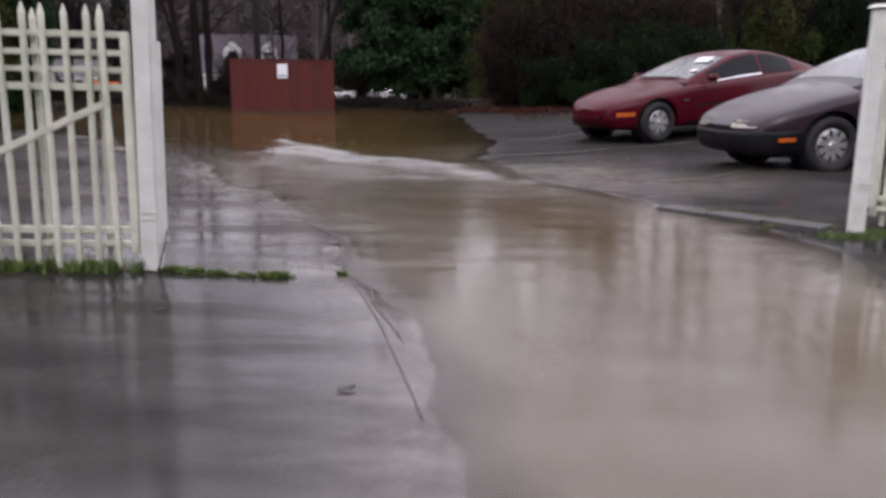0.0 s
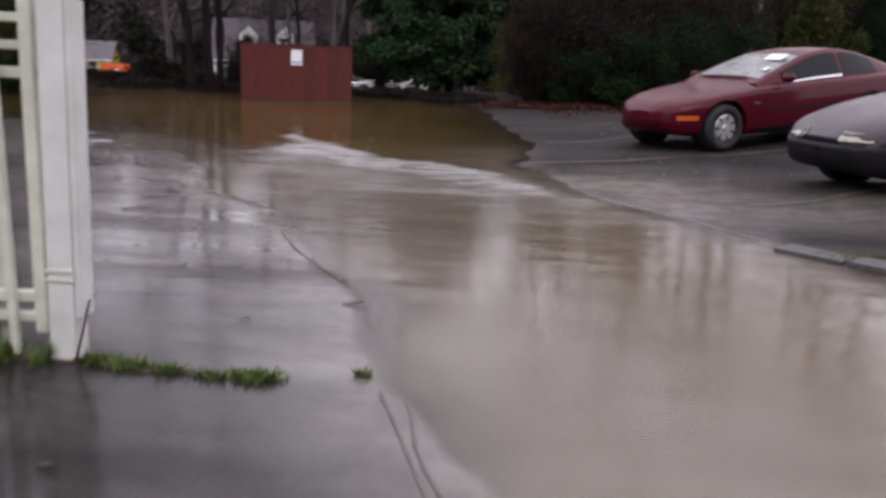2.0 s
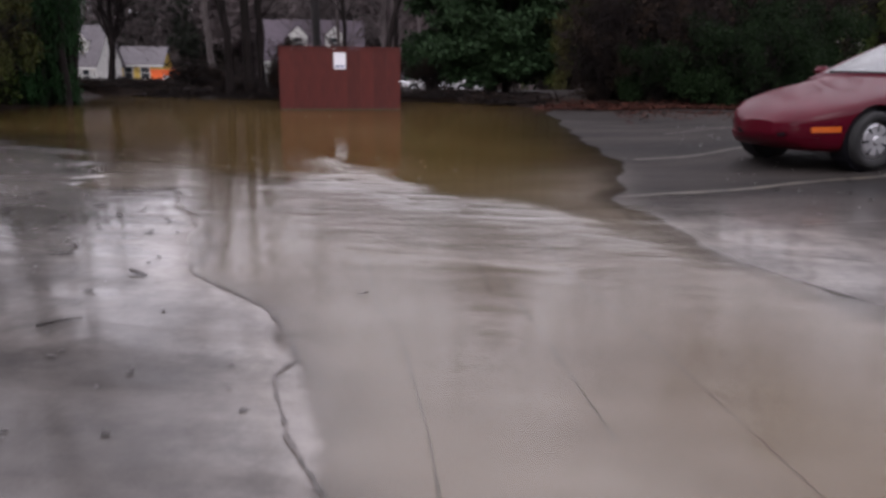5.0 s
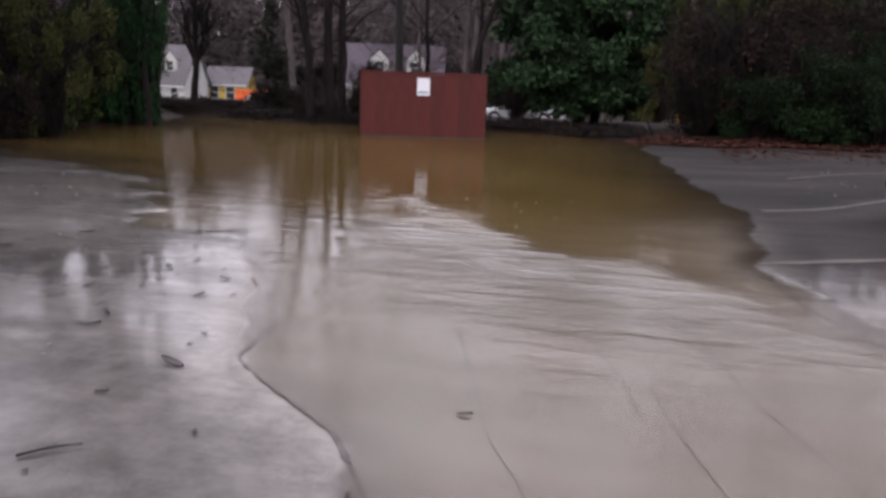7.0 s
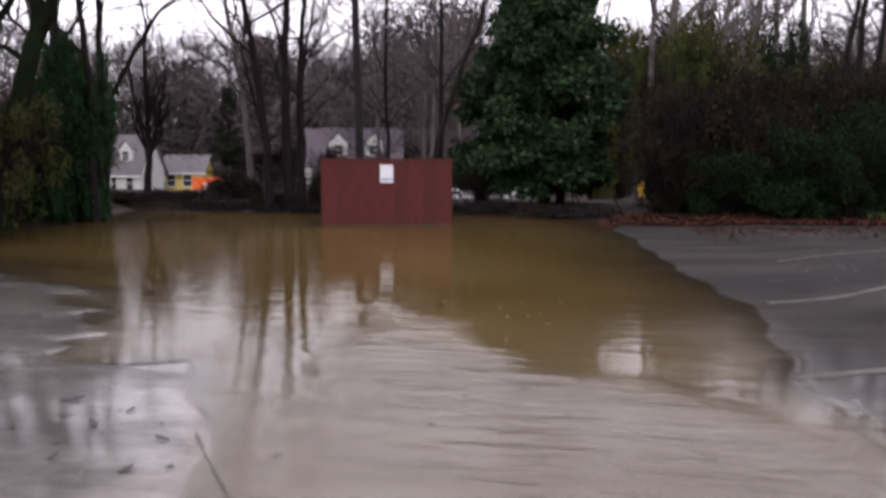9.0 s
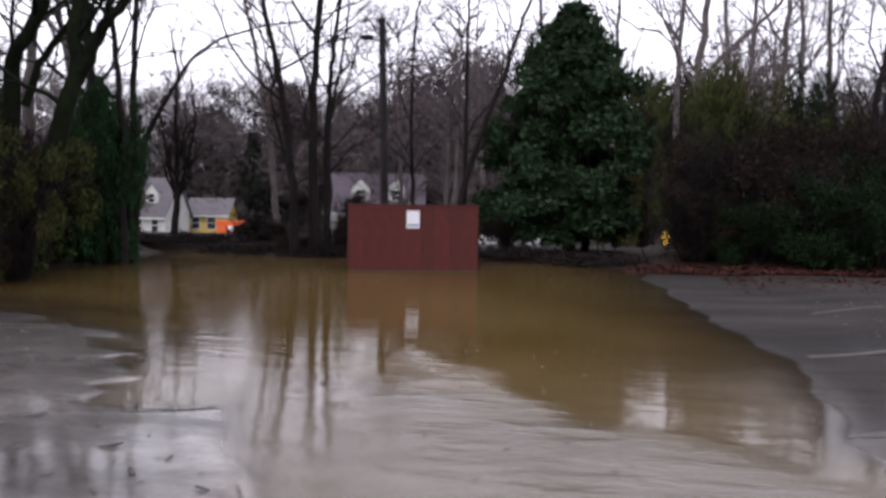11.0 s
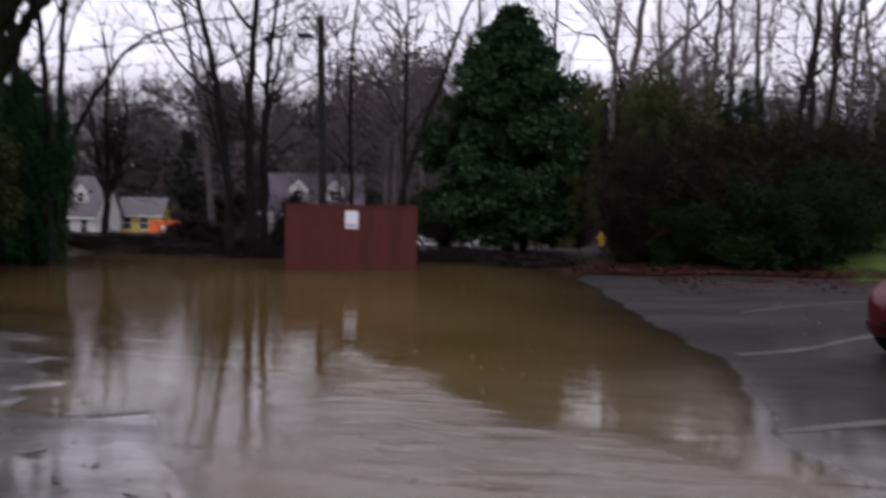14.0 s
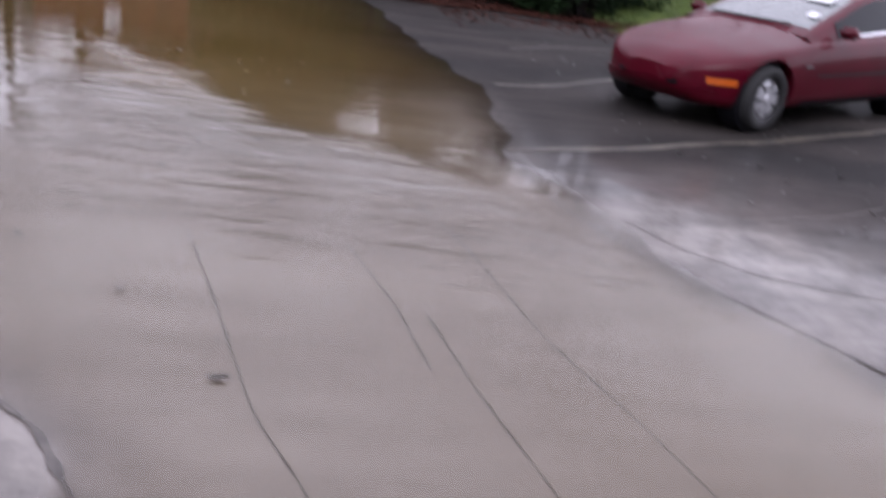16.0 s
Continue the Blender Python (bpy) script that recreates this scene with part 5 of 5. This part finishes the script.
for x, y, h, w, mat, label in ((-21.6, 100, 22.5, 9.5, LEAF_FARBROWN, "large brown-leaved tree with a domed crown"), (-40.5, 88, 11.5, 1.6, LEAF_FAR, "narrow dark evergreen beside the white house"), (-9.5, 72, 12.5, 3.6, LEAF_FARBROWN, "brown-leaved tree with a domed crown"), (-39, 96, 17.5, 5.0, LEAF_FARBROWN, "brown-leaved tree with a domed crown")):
    z = level(x, y)
    root = thing("far_tree", Matrix.Translation((x, y, z)), label, "tree", "far trees")
    tw = Wood()
    tw.tube(smooth_line([(0, 0, -0.2), (0.2, 0, h * 0.4), (0, 0, h * 0.9)], 8), np.linspace(0.3, 0.06, 8), 6)
    for _ in range(40):
        p = np.array([0, 0, fw.uniform(0.2, 0.85) * h])
        d = fw.normal(0, 1, 3)
        d[2] = abs(d[2])
        d /= np.linalg.norm(d)
        tw.tube([p, p + d * w * 0.5, p + d * w * fw.uniform(0.7, 1.0)], [0.09, 0.05, 0.02], 3)
    mesh_part("trunk", tw.mesh("trunk"), FAR_TWIG, root)
    c2 = [(fw.normal(0, w * 0.35), fw.normal(0, w * 0.35), h * fw.uniform(0.25, 0.93)) for _ in range(34)]
    r2 = [w * fw.uniform(0.22, 0.4) for _ in c2]
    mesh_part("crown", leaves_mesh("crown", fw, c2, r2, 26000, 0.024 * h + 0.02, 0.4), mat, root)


# ---- houses beyond the road ----
def window(parent, m, w, h, bars=True):
    fr = bmesh.new()
    for x0, z0, x1, z1 in ((-w / 2, 0, w / 2, 0.1), (-w / 2, h - 0.1, w / 2, h), (-w / 2, 0.1, -w / 2 + 0.1, h - 0.1), (w / 2 - 0.1, 0.1, w / 2, h - 0.1), (-w / 2 + 0.1, h / 2 - 0.04, w / 2 - 0.1, h / 2 + 0.04)):
        b = box(x0, -0.06, z0, x1, 0.0, z1)
        tmp = bpy.data.meshes.new("w")
        b.to_mesh(tmp)
        b.free()
        fr.from_mesh(tmp)
    f = part("window", fr, WHITE_SIDING, parent, "white window frame")
    f.matrix_basis = m
    part("pane", box(-w / 2 + 0.08, -0.025, 0.08, w / 2 - 0.08, -0.005, h - 0.08), PANE, f)


def house(m, label, w, d, eave, ridge, wall_mat, roof_mat, windows, dormers=(), name="house"):
    root = thing(name, m, label, "house", "houses")
    bm = bmesh.new()
    v = [bm.verts.new(p) for p in ((0, 0, -1.5), (w, 0, -1.5), (w, 0, eave), (0, 0, eave), (0, d, -1.5), (w, d, -1.5), (w, d, eave), (0, d, eave), (0, d / 2, ridge), (w, d / 2, ridge))]
    for f in ((0, 1, 2, 3), (5, 4, 7, 6), (1, 5, 6, 9, 2), (4, 0, 3, 8, 7), (0, 4, 5, 1)):
        bm.faces.new([v[i] for i in f])
    part("wall", bm, wall_mat, root)
    o = 0.3
    s = (ridge - eave) / (d / 2)
    bm = bmesh.new()
    for sgn in (0, 1):
        y0, y1 = (-o, d / 2) if sgn == 0 else (d + o, d / 2)
        z0, z1 = eave - o * s + 0.04, ridge + 0.04
        lo = [bm.verts.new(p) for p in ((-o, y0, z0), (w + o, y0, z0), (w + o, y1, z1), (-o, y1, z1))]
        hi = [bm.verts.new((p.co.x, p.co.y, p.co.z + 0.16)) for p in lo]
        bm.faces.new(lo)
        bm.faces.new(hi)
        for i in range(4):
            bm.faces.new((lo[i], lo[(i + 1) % 4], hi[(i + 1) % 4], hi[i]))
    bmesh.ops.recalc_face_normals(bm, faces=bm.faces[:])
    part("roof", bm, roof_mat, root)
    part("eaves_board", box(-o, -o - 0.05, eave - o * s - 0.12, w + o, -o + 0.02, eave - o * s + 0.1), WHITE_SIDING, root)
    for x, z, ww, hh in windows:
        window(root, pose(x, -0.01, z), ww, hh)
    for x, ww in dormers:
        y0 = d * 0.12
        z0 = eave + s * y0
        hh = (ridge - eave) * 0.62
        bm = bmesh.new()
        back = y0 + d * 0.3
        pts = ((x - ww / 2, z0), (x + ww / 2, z0), (x + ww / 2, z0 + hh * 0.62), (x, z0 + hh), (x - ww / 2, z0 + hh * 0.62))
        fr = [bm.verts.new((px, y0, pz)) for px, pz in pts]
        bk = [bm.verts.new((px, back, pz)) for px, pz in pts]
        bm.faces.new(fr)
        for i in range(5):
            bm.faces.new((fr[i], bk[i], bk[(i + 1) % 5], fr[(i + 1) % 5]))
        bmesh.ops.recalc_face_normals(bm, faces=bm.faces[:])
        dm = part("dormer", bm, wall_mat, root, "gabled dormer")
        bm = bmesh.new()
        for sg in (-1, 1):
            q = [bm.verts.new(p) for p in ((x + sg * (ww / 2 + 0.12), y0 - 0.12, z0 + hh * 0.58), (x, y0 - 0.12, z0 + hh + 0.06), (x, back, z0 + hh + 0.06), (x + sg * (ww / 2 + 0.12), back, z0 + hh * 0.58))]
            top = [bm.verts.new(p.co + Vector((0, 0, 0.1))) for p in q]
            bm.faces.new(q)
            bm.faces.new(top)
            for i in range(4):
                bm.faces.new((q[i], q[(i + 1) % 4], top[(i + 1) % 4], top[i]))
        part("dormer_roof", bm, roof_mat, dm)
        window(root, pose(x, y0 - 0.01, z0 + 0.12), ww * 0.6, hh * 0.5)
    return root


house(pose(-44.6, 81.4, -1.75, 0, 0, 12.4), "small yellow clapboard house wing with grey roof", 4.2, 4.2, 2.35, 3.85, YELLOW_SIDING, ROOF_GREY, [(0.9, 0.75, 0.95, 1.35), (2.55, 0.75, 1.0, 1.35)])
house(pose(-48.4, 77.5, -2.1, 0, 0, -12), "white clapboard cottage with dormer and grey roof", 4.3, 3.4, 2.8, 6.1, WHITE_SIDING, ROOF_GREY, [(1.0, 0.8, 0.8, 1.4), (3.0, 0.8, 1.0, 1.5)], [(2.2, 1.6)])
house(pose(-31.0, 85.6, -2.0, 0, 0, 12.4), "white cottage with mauve roof and two dormers", 10.2, 7.0, 3.2, 7.1, WHITE_SIDING, ROOF_MAUVE, [(2.0, 0.9, 1.1, 1.5), (5.0, 0.9, 1.1, 1.5), (8.0, 0.9, 1.1, 1.5)], [(3.6, 1.9), (7.4, 1.9)])

skip_z = -1.06
skip = thing("orange_skip", pose(-31.1, 61.9, skip_z, 0, 0, 12.4), "bright orange steel waste skip with white panel", "waste skip")
bm = box(0, 0, 0.1, 2.2, 1.4, 1.25, 0.03)
for v in bm.verts:
    if v.co.z < 0.6:
        v.co.x = 1.1 + (v.co.x - 1.1) * 0.9
part("tub", bm, ORANGE, skip)
for x in (0.05, 0.75, 1.45, 2.08):
    part("rib", box(x, -0.05, 0.1, x + 0.08, 0.0, 1.25), ORANGE, skip)
part("rim", box(-0.04, -0.06, 1.252, 2.24, 1.46, 1.33, 0.01), ORANGE, skip)
part("label_panel", box(0.95, -0.075, 0.5, 1.38, -0.052, 0.95), PAPER, skip, "white label panel")
for x in (0.2, 1.8):
    part("skid", box(x, 0.1, -0.4, x + 0.15, 1.3, 0.1), RUST, skip)

hyd = thing("fire_hydrant", Matrix.Translation((1.13, 44.0, level(1.13, 44.0))), "yellow fire hydrant on the verge", "hydrant")
part("barrel", cylinder(0.13, 0.12, -0.1, 0.62, 14), HYDRANT, hyd)
part("bonnet", cylinder(0.15, 0.05, 0.62, 0.82, 14), HYDRANT, hyd)
for s in (-1, 1):
    part("nozzle", cylinder(0.06, 0.06, 0, 0.2, 10, pose(0, 0, 0.45, 0, 90 * s, 0)), HYDRANT, hyd)
part("flange", cylinder(0.18, 0.18, 0.0, 0.05, 14), HYDRANT, hyd)

for x, y, th, paint, label in ((-6.9, 48.4, 176, CREAM_PAINT, "white sedan on the far road"), (-10.6, 52.5, 176, SILVER_PAINT, "grey sedan parked across the road")):
    car(pose(x, y, level(x, y) + 0.05, 0, 0, th), label, "parked cars", SEDAN, paint, BLACK_TRIM)

# utility pole with a lamp arm and wires
pole = thing("utility_pole", Matrix.Translation((-8.75, 31.0, level(-8.75, 31.0))), "dark weathered wooden utility pole with street lamp", "utility pole")
pw = Wood()
pw.tube([(0, 0, -0.3), (-0.1, 0.08, 3.5), (-0.22, 0.15, 7.45)], [0.15, 0.13, 0.11], 10)
mesh_part("shaft", pw.mesh("shaft"), POLE_WOOD, pole, "", True)
part("top_cap", cylinder(0.11, 0.1, 7.45, 7.47, 10, pose(-0.22, 0.15, 0)), POLE_WOOD, pole)
part("lamp_arm", cylinder(0.025, 0.025, 0, 0.6, 8, pose(-0.2, 0.14, 6.75, 0, -80, 0)), METAL, pole)
lamp = box(-0.95, 0.02, 6.78, -0.5, 0.26, 6.94, 0.04)
part("lamp_head", lamp, BLACK_TRIM, pole, "unlit street lamp head")
for k, (z, sag) in enumerate(((7.3, 0.5), (6.6, 0.6), (5.6, 0.5))):
    cw = Wood()
    a, b = np.array([-40, 38, z + 1.0]), np.array([30, 33, z + 0.4])
    mid = np.array([-8.95, 31.15, z])
    left = np.linspace(0, 1, 30)[:, None]
    w1 = np.concatenate([a + (mid - a) * left, (mid + (b - mid) * left)[1:]])
    s = np.concatenate([np.linspace(0, 1, 30), np.linspace(0, 1, 30)[1:]])
    w1[:, 2] -= 4 * sag * s * (1 - s)
    cw.tube(w1, np.full(len(w1), 0.012), 4)
    tagged(mesh_part("overhead_wire", cw.mesh("overhead_wire"), BLACK_TRIM), "thin black overhead wire between poles", "wire", "overhead wires")

# brush heap and drift on the far bank
hp = np.random.default_rng(71)
for cx0, cy0, w, h, n_tw, lab in ((-13.6, 27.2, 1.9, 0.2, 260, "dark heap of broken brush on the bank"), (-12.0, 28.3, 1.0, 0.75, 320, "brown heap of dead branches on the bank"), (-15.2, 26.3, 1.4, 0.15, 160, "dark drift of flood debris on the bank"), (-11.3, 26.5, 1.6, 0.22, 240, "dark drift of flood debris on the bank"), (-9.0, 26.0, 1.5, 0.3, 240, "dark drift of flood debris under bare trees"), (-6.6, 26.1, 1.4, 0.25, 200, "dark drift of flood debris behind the enclosure"), (-3.6, 26.3, 1.5, 0.18, 220, "dark drift of leaves and sticks under the magnolia"), (-1.6, 25.0, 1.4, 0.15, 200, "dark drift of leaves and sticks under the magnolia")):
    base = level(cx0, cy0)
    root = thing("brush_heap", Matrix.Translation((cx0, cy0, base)), lab, "brush heap", "brush heaps")
    hw = Wood()
    for _ in range(n_tw):
        a, f = hp.uniform(0, 6.283), hp.uniform(0, 1) ** 0.6
        p = np.array([w * f * math.cos(a), 0.7 * w * f * math.sin(a), h * (1 - f * f) * hp.uniform(0.1, 1)])
        d = hp.normal(0, 1, 3) * (1, 1, 0.35)
        d /= np.linalg.norm(d)
        L = hp.uniform(0.3, 0.9)
        q = [p - d * L / 2, p + hp.normal(0, 0.04, 3), p + d * L / 2]
        q = [np.array([e[0], e[1], max(e[2], 0.0)]) for e in q]
        hw.tube(q, [0.018, 0.014, 0.006], 4)
    mesh_part("branch_tangle", hw.mesh("branch_tangle"), BARK, root)
    mesh_part("leaf_cover", leaves_mesh("leaf_cover", hp, [(0, 0, h * 0.2), (0.4 * w, 0, h * 0.15), (-0.4 * w, 0, h * 0.15)], [(w * 0.6, w * 0.4, h * 0.5)] * 3, 2600, 0.08, 0.6), LEAF_BROWN, root)


# ---- litter, leaves and grass ----
def flat_leaves(name, xs, ys, size, mat, label, category, seed, lift=0.006, curl=0.25):
    r = np.random.default_rng(seed)
    k = len(xs)
    a = r.uniform(0, 6.283, k)
    s = size * r.uniform(0.6, 1.5, k)
    z = np.maximum(land(xs, ys), 0) + lift
    u, w = np.stack([np.cos(a), np.sin(a)], -1), np.stack([-np.sin(a), np.cos(a)], -1)
    c = np.stack([xs, ys], -1)
    tips = r.uniform(0, curl, (k, 3)) * s[:, None]
    pts = []
    for i, (f, g) in enumerate(((-0.5, 0), (0, -0.28), (0.5, 0), (0, 0.28))):
        xy = c + u * (f * s)[:, None] + w * (g * s)[:, None]
        pts.append(np.column_stack([xy, z + (tips[:, i - 1] if i else 0)]))
    me = quads_mesh(name, np.stack(pts, 1).reshape(-1, 3), np.arange(k * 4).reshape(-1, 4))
    return tagged(mesh_part(name, me, mat), label, category, kind="stuff")


lr = np.random.default_rng(81)
t = lr.uniform(0, 1, 9000)
lx = -0.6 + 6.2 * t + lr.normal(0, 0.25, 9000)
ly = 22.9 - 1.1 * t + np.abs(lr.normal(0, 0.7, 9000)) - 0.25
flat_leaves("leaf_litter", lx, ly, 0.08, LITTER, "red-brown fallen leaves along the thicket edge", "leaf litter", 82, 0.012, 0.5)
t = lr.uniform(0, 1, 900)
flat_leaves("leaf_litter", 0.8 + 5 * t, 21.6 - 0.6 * t - np.abs(lr.normal(0, 1.2, 900)), 0.09, LITTER, "scattered red-brown leaves on wet asphalt", "leaf litter", 83)
flat_leaves("leaf_scraps", lr.uniform(-8, -1.2, 420), lr.uniform(3.8, 12.4, 420), 0.035, LEAF_WET, "small dark wet leaf scraps on asphalt", "leaf litter", 84, 0.005)
flat_leaves("leaf_scraps", lr.uniform(1.2, 6.5, 260), lr.uniform(8.5, 17, 260), 0.04, LEAF_WET, "small dark wet leaf scraps on asphalt", "leaf litter", 85, 0.005)
k = 70
flat_leaves("floating_scum", lr.normal(-8.6, 1.9, k), lr.normal(19.5, 2.6, k), 0.07, KERB, "pale foam flecks floating on the flood", "foam", 86, 0.004, 0.0)


def fallen_leaf(x, y, size, turn, label, stick=False):
    z = max(level(x, y), 0) + 0.004
    if stick:
        w = Wood()
        w.tube(smooth_line([(-size, 0, 0.006), (0, size * 0.15, 0.008), (size, 0, 0.006)], 8), np.linspace(0.006, 0.003, 8), 5)
        w.tube([(0, size * 0.13, 0.008), (size * 0.3, size * 0.4, 0.01)], [0.003, 0.002], 4)
        me = w.mesh("twig")
        ob = mesh_part("twig", me, LEAF_WET)
        cat = "twig"
    else:
        n1, n2 = 7, 5
        g = np.zeros((n1, n2, 3))
        for i in range(n1):
            f = i / (n1 - 1)
            wd = 0.36 * math.sin(math.pi * min(1, f * 0.96 + 0.03)) ** 0.8
            for j in range(n2):
                h = j / (n2 - 1) * 2 - 1
                g[i, j] = ((f - 0.5) * size * 2, h * wd * size, 0.004 + 0.16 * size * h * h * f + 0.1 * size * f * f)
        ob = mesh_part("fallen_leaf", grid_mesh("fallen_leaf", g), LEAF_WET, None, "", True)
        mod = ob.modifiers.new("thick", "SOLIDIFY")
        mod.thickness = 0.002
        cat = "leaf"
    ob.matrix_world = pose(x, y, z, 0, 0, turn)
    return tagged(ob, label, cat, "fallen leaves")


for x, y, s, turn in ((-2.52, 6.86, 0.065, 160), (-3.78, 8.67, 0.05, 30), (-3.14, 7.19, 0.05, 10), (-2.96, 7.82, 0.04, 70), (-4.72, 8.47, 0.05, 0), (-3.44, 8.32, 0.045, 140), (-3.6, 7.79, 0.035, 20), (-3.34, 7.89, 0.03, 90), (-3.01, 8.2, 0.04, 170),
                      (-1.31, 6.74, 0.03, 5), (-3.8, 8.65, 0.05, 15), (-4.59, 9.11, 0.06, 40), (-3.39, 8.56, 0.03, 80), (-4.11, 9.01, 0.04, 120), (-0.68, 4.28, 0.045, 10), (-1.59, 4.71, 0.025, 0), (-1.04, 3.96, 0.022, 30), (-2.59, 6.51, 0.03, 0), (-3.79, 8.18, 0.03, 20), (-1.54, 4.22, 0.015, 60), (-0.21, 1.98, 0.03, 25), (-1.13, 2.76, 0.025, 10)):
    fallen_leaf(x, y, s, turn, "curled dark wet leaf lying on asphalt")
for x, y, s, turn in ((-2.43, 6.05, 0.09, 45), (-3.2, 7.4, 0.07, 130)):
    fallen_leaf(x, y, s, turn, "thin dark wet twig lying on asphalt", True)


def grass_strip(name, xs, ys, height, label, seed):
    r = np.random.default_rng(seed)
    k = len(xs)
    a = r.uniform(0, 6.283, k)
    h = height * r.uniform(0.4, 1.3, k)
    z = np.maximum(land(xs, ys), 0) - 0.004
    c = np.column_stack([xs, ys, z])
    side = np.column_stack([np.cos(a), np.sin(a), np.zeros(k)]) * (0.004 + 0.003 * r.uniform(0, 1, k))[:, None]
    bend = np.column_stack([r.normal(0, 0.5, k), r.normal(0, 0.5, k), np.ones(k)]) * h[:, None]
    v = np.stack([c - side, c + side, c + bend * 0.6 + side * 0.7, c + bend - (0, 0, 0) * side], 1)
    me = quads_mesh(name, v.reshape(-1, 3), np.arange(k * 4).reshape(-1, 4))
    return tagged(mesh_part(name, me, GRASS), label, "grass", kind="stuff")


gr = np.random.default_rng(91)
n0 = 5200
gxs = -1.5 - np.abs(gr.uniform(0, 2.5, n0))
gxs = gxs[np.sin(gxs * 17) + np.sin(gxs * 41) > -0.8]
n0 = len(gxs)
grass_strip("grass", gxs, 3.42 + 0.12 * (gxs + 1.5) + gr.normal(0, 0.035, n0), 0.06, "bright green weeds under the gate", 92)
tuft = []
for cx0, cy0, n1, s in ((-1.34, 3.43, 320, 0.035), (-1.24, 3.41, 260, 0.035), (-1.1, 3.40, 120, 0.025), (-0.96, 3.385, 60, 0.03), (-0.82, 3.40, 460, 0.04), (-0.5, 3.5, 60, 0.012), (1.95, 5.75, 300, 0.1), (2.2, 5.5, 350, 0.1), (2.4, 5.25, 450, 0.11), (2.55, 4.85, 500, 0.1), (2.9, 5.0, 600, 0.15)):
    tuft.append(np.column_stack([gr.normal(cx0, s, n1), gr.normal(cy0, s * 0.45, n1)]))
tuft = np.concatenate(tuft)
grass_strip("grass", tuft[:, 0], tuft[:, 1], 0.032, "green weeds in the joint before the gate", 93)
n2 = 26000
lx, ly = gr.uniform(4.6, 14, n2), gr.uniform(21.2, 31, n2)
grass_strip("grass", lx, ly, 0.1, "rough green lawn on the bank", 94)
yr = np.random.default_rng(95)
tagged(mesh_part("blossom", leaves_mesh("blossom", yr, [(-11.9, 15.6, 1.6), (-11.6, 15.5, 1.1)], [(0.5, 0.3, 0.6), (0.4, 0.3, 0.4)], 60, 0.05, 0.7), YELLOW_FLOWER), "sparse yellow blossom on the bank shrub", "blossom", kind="stuff")
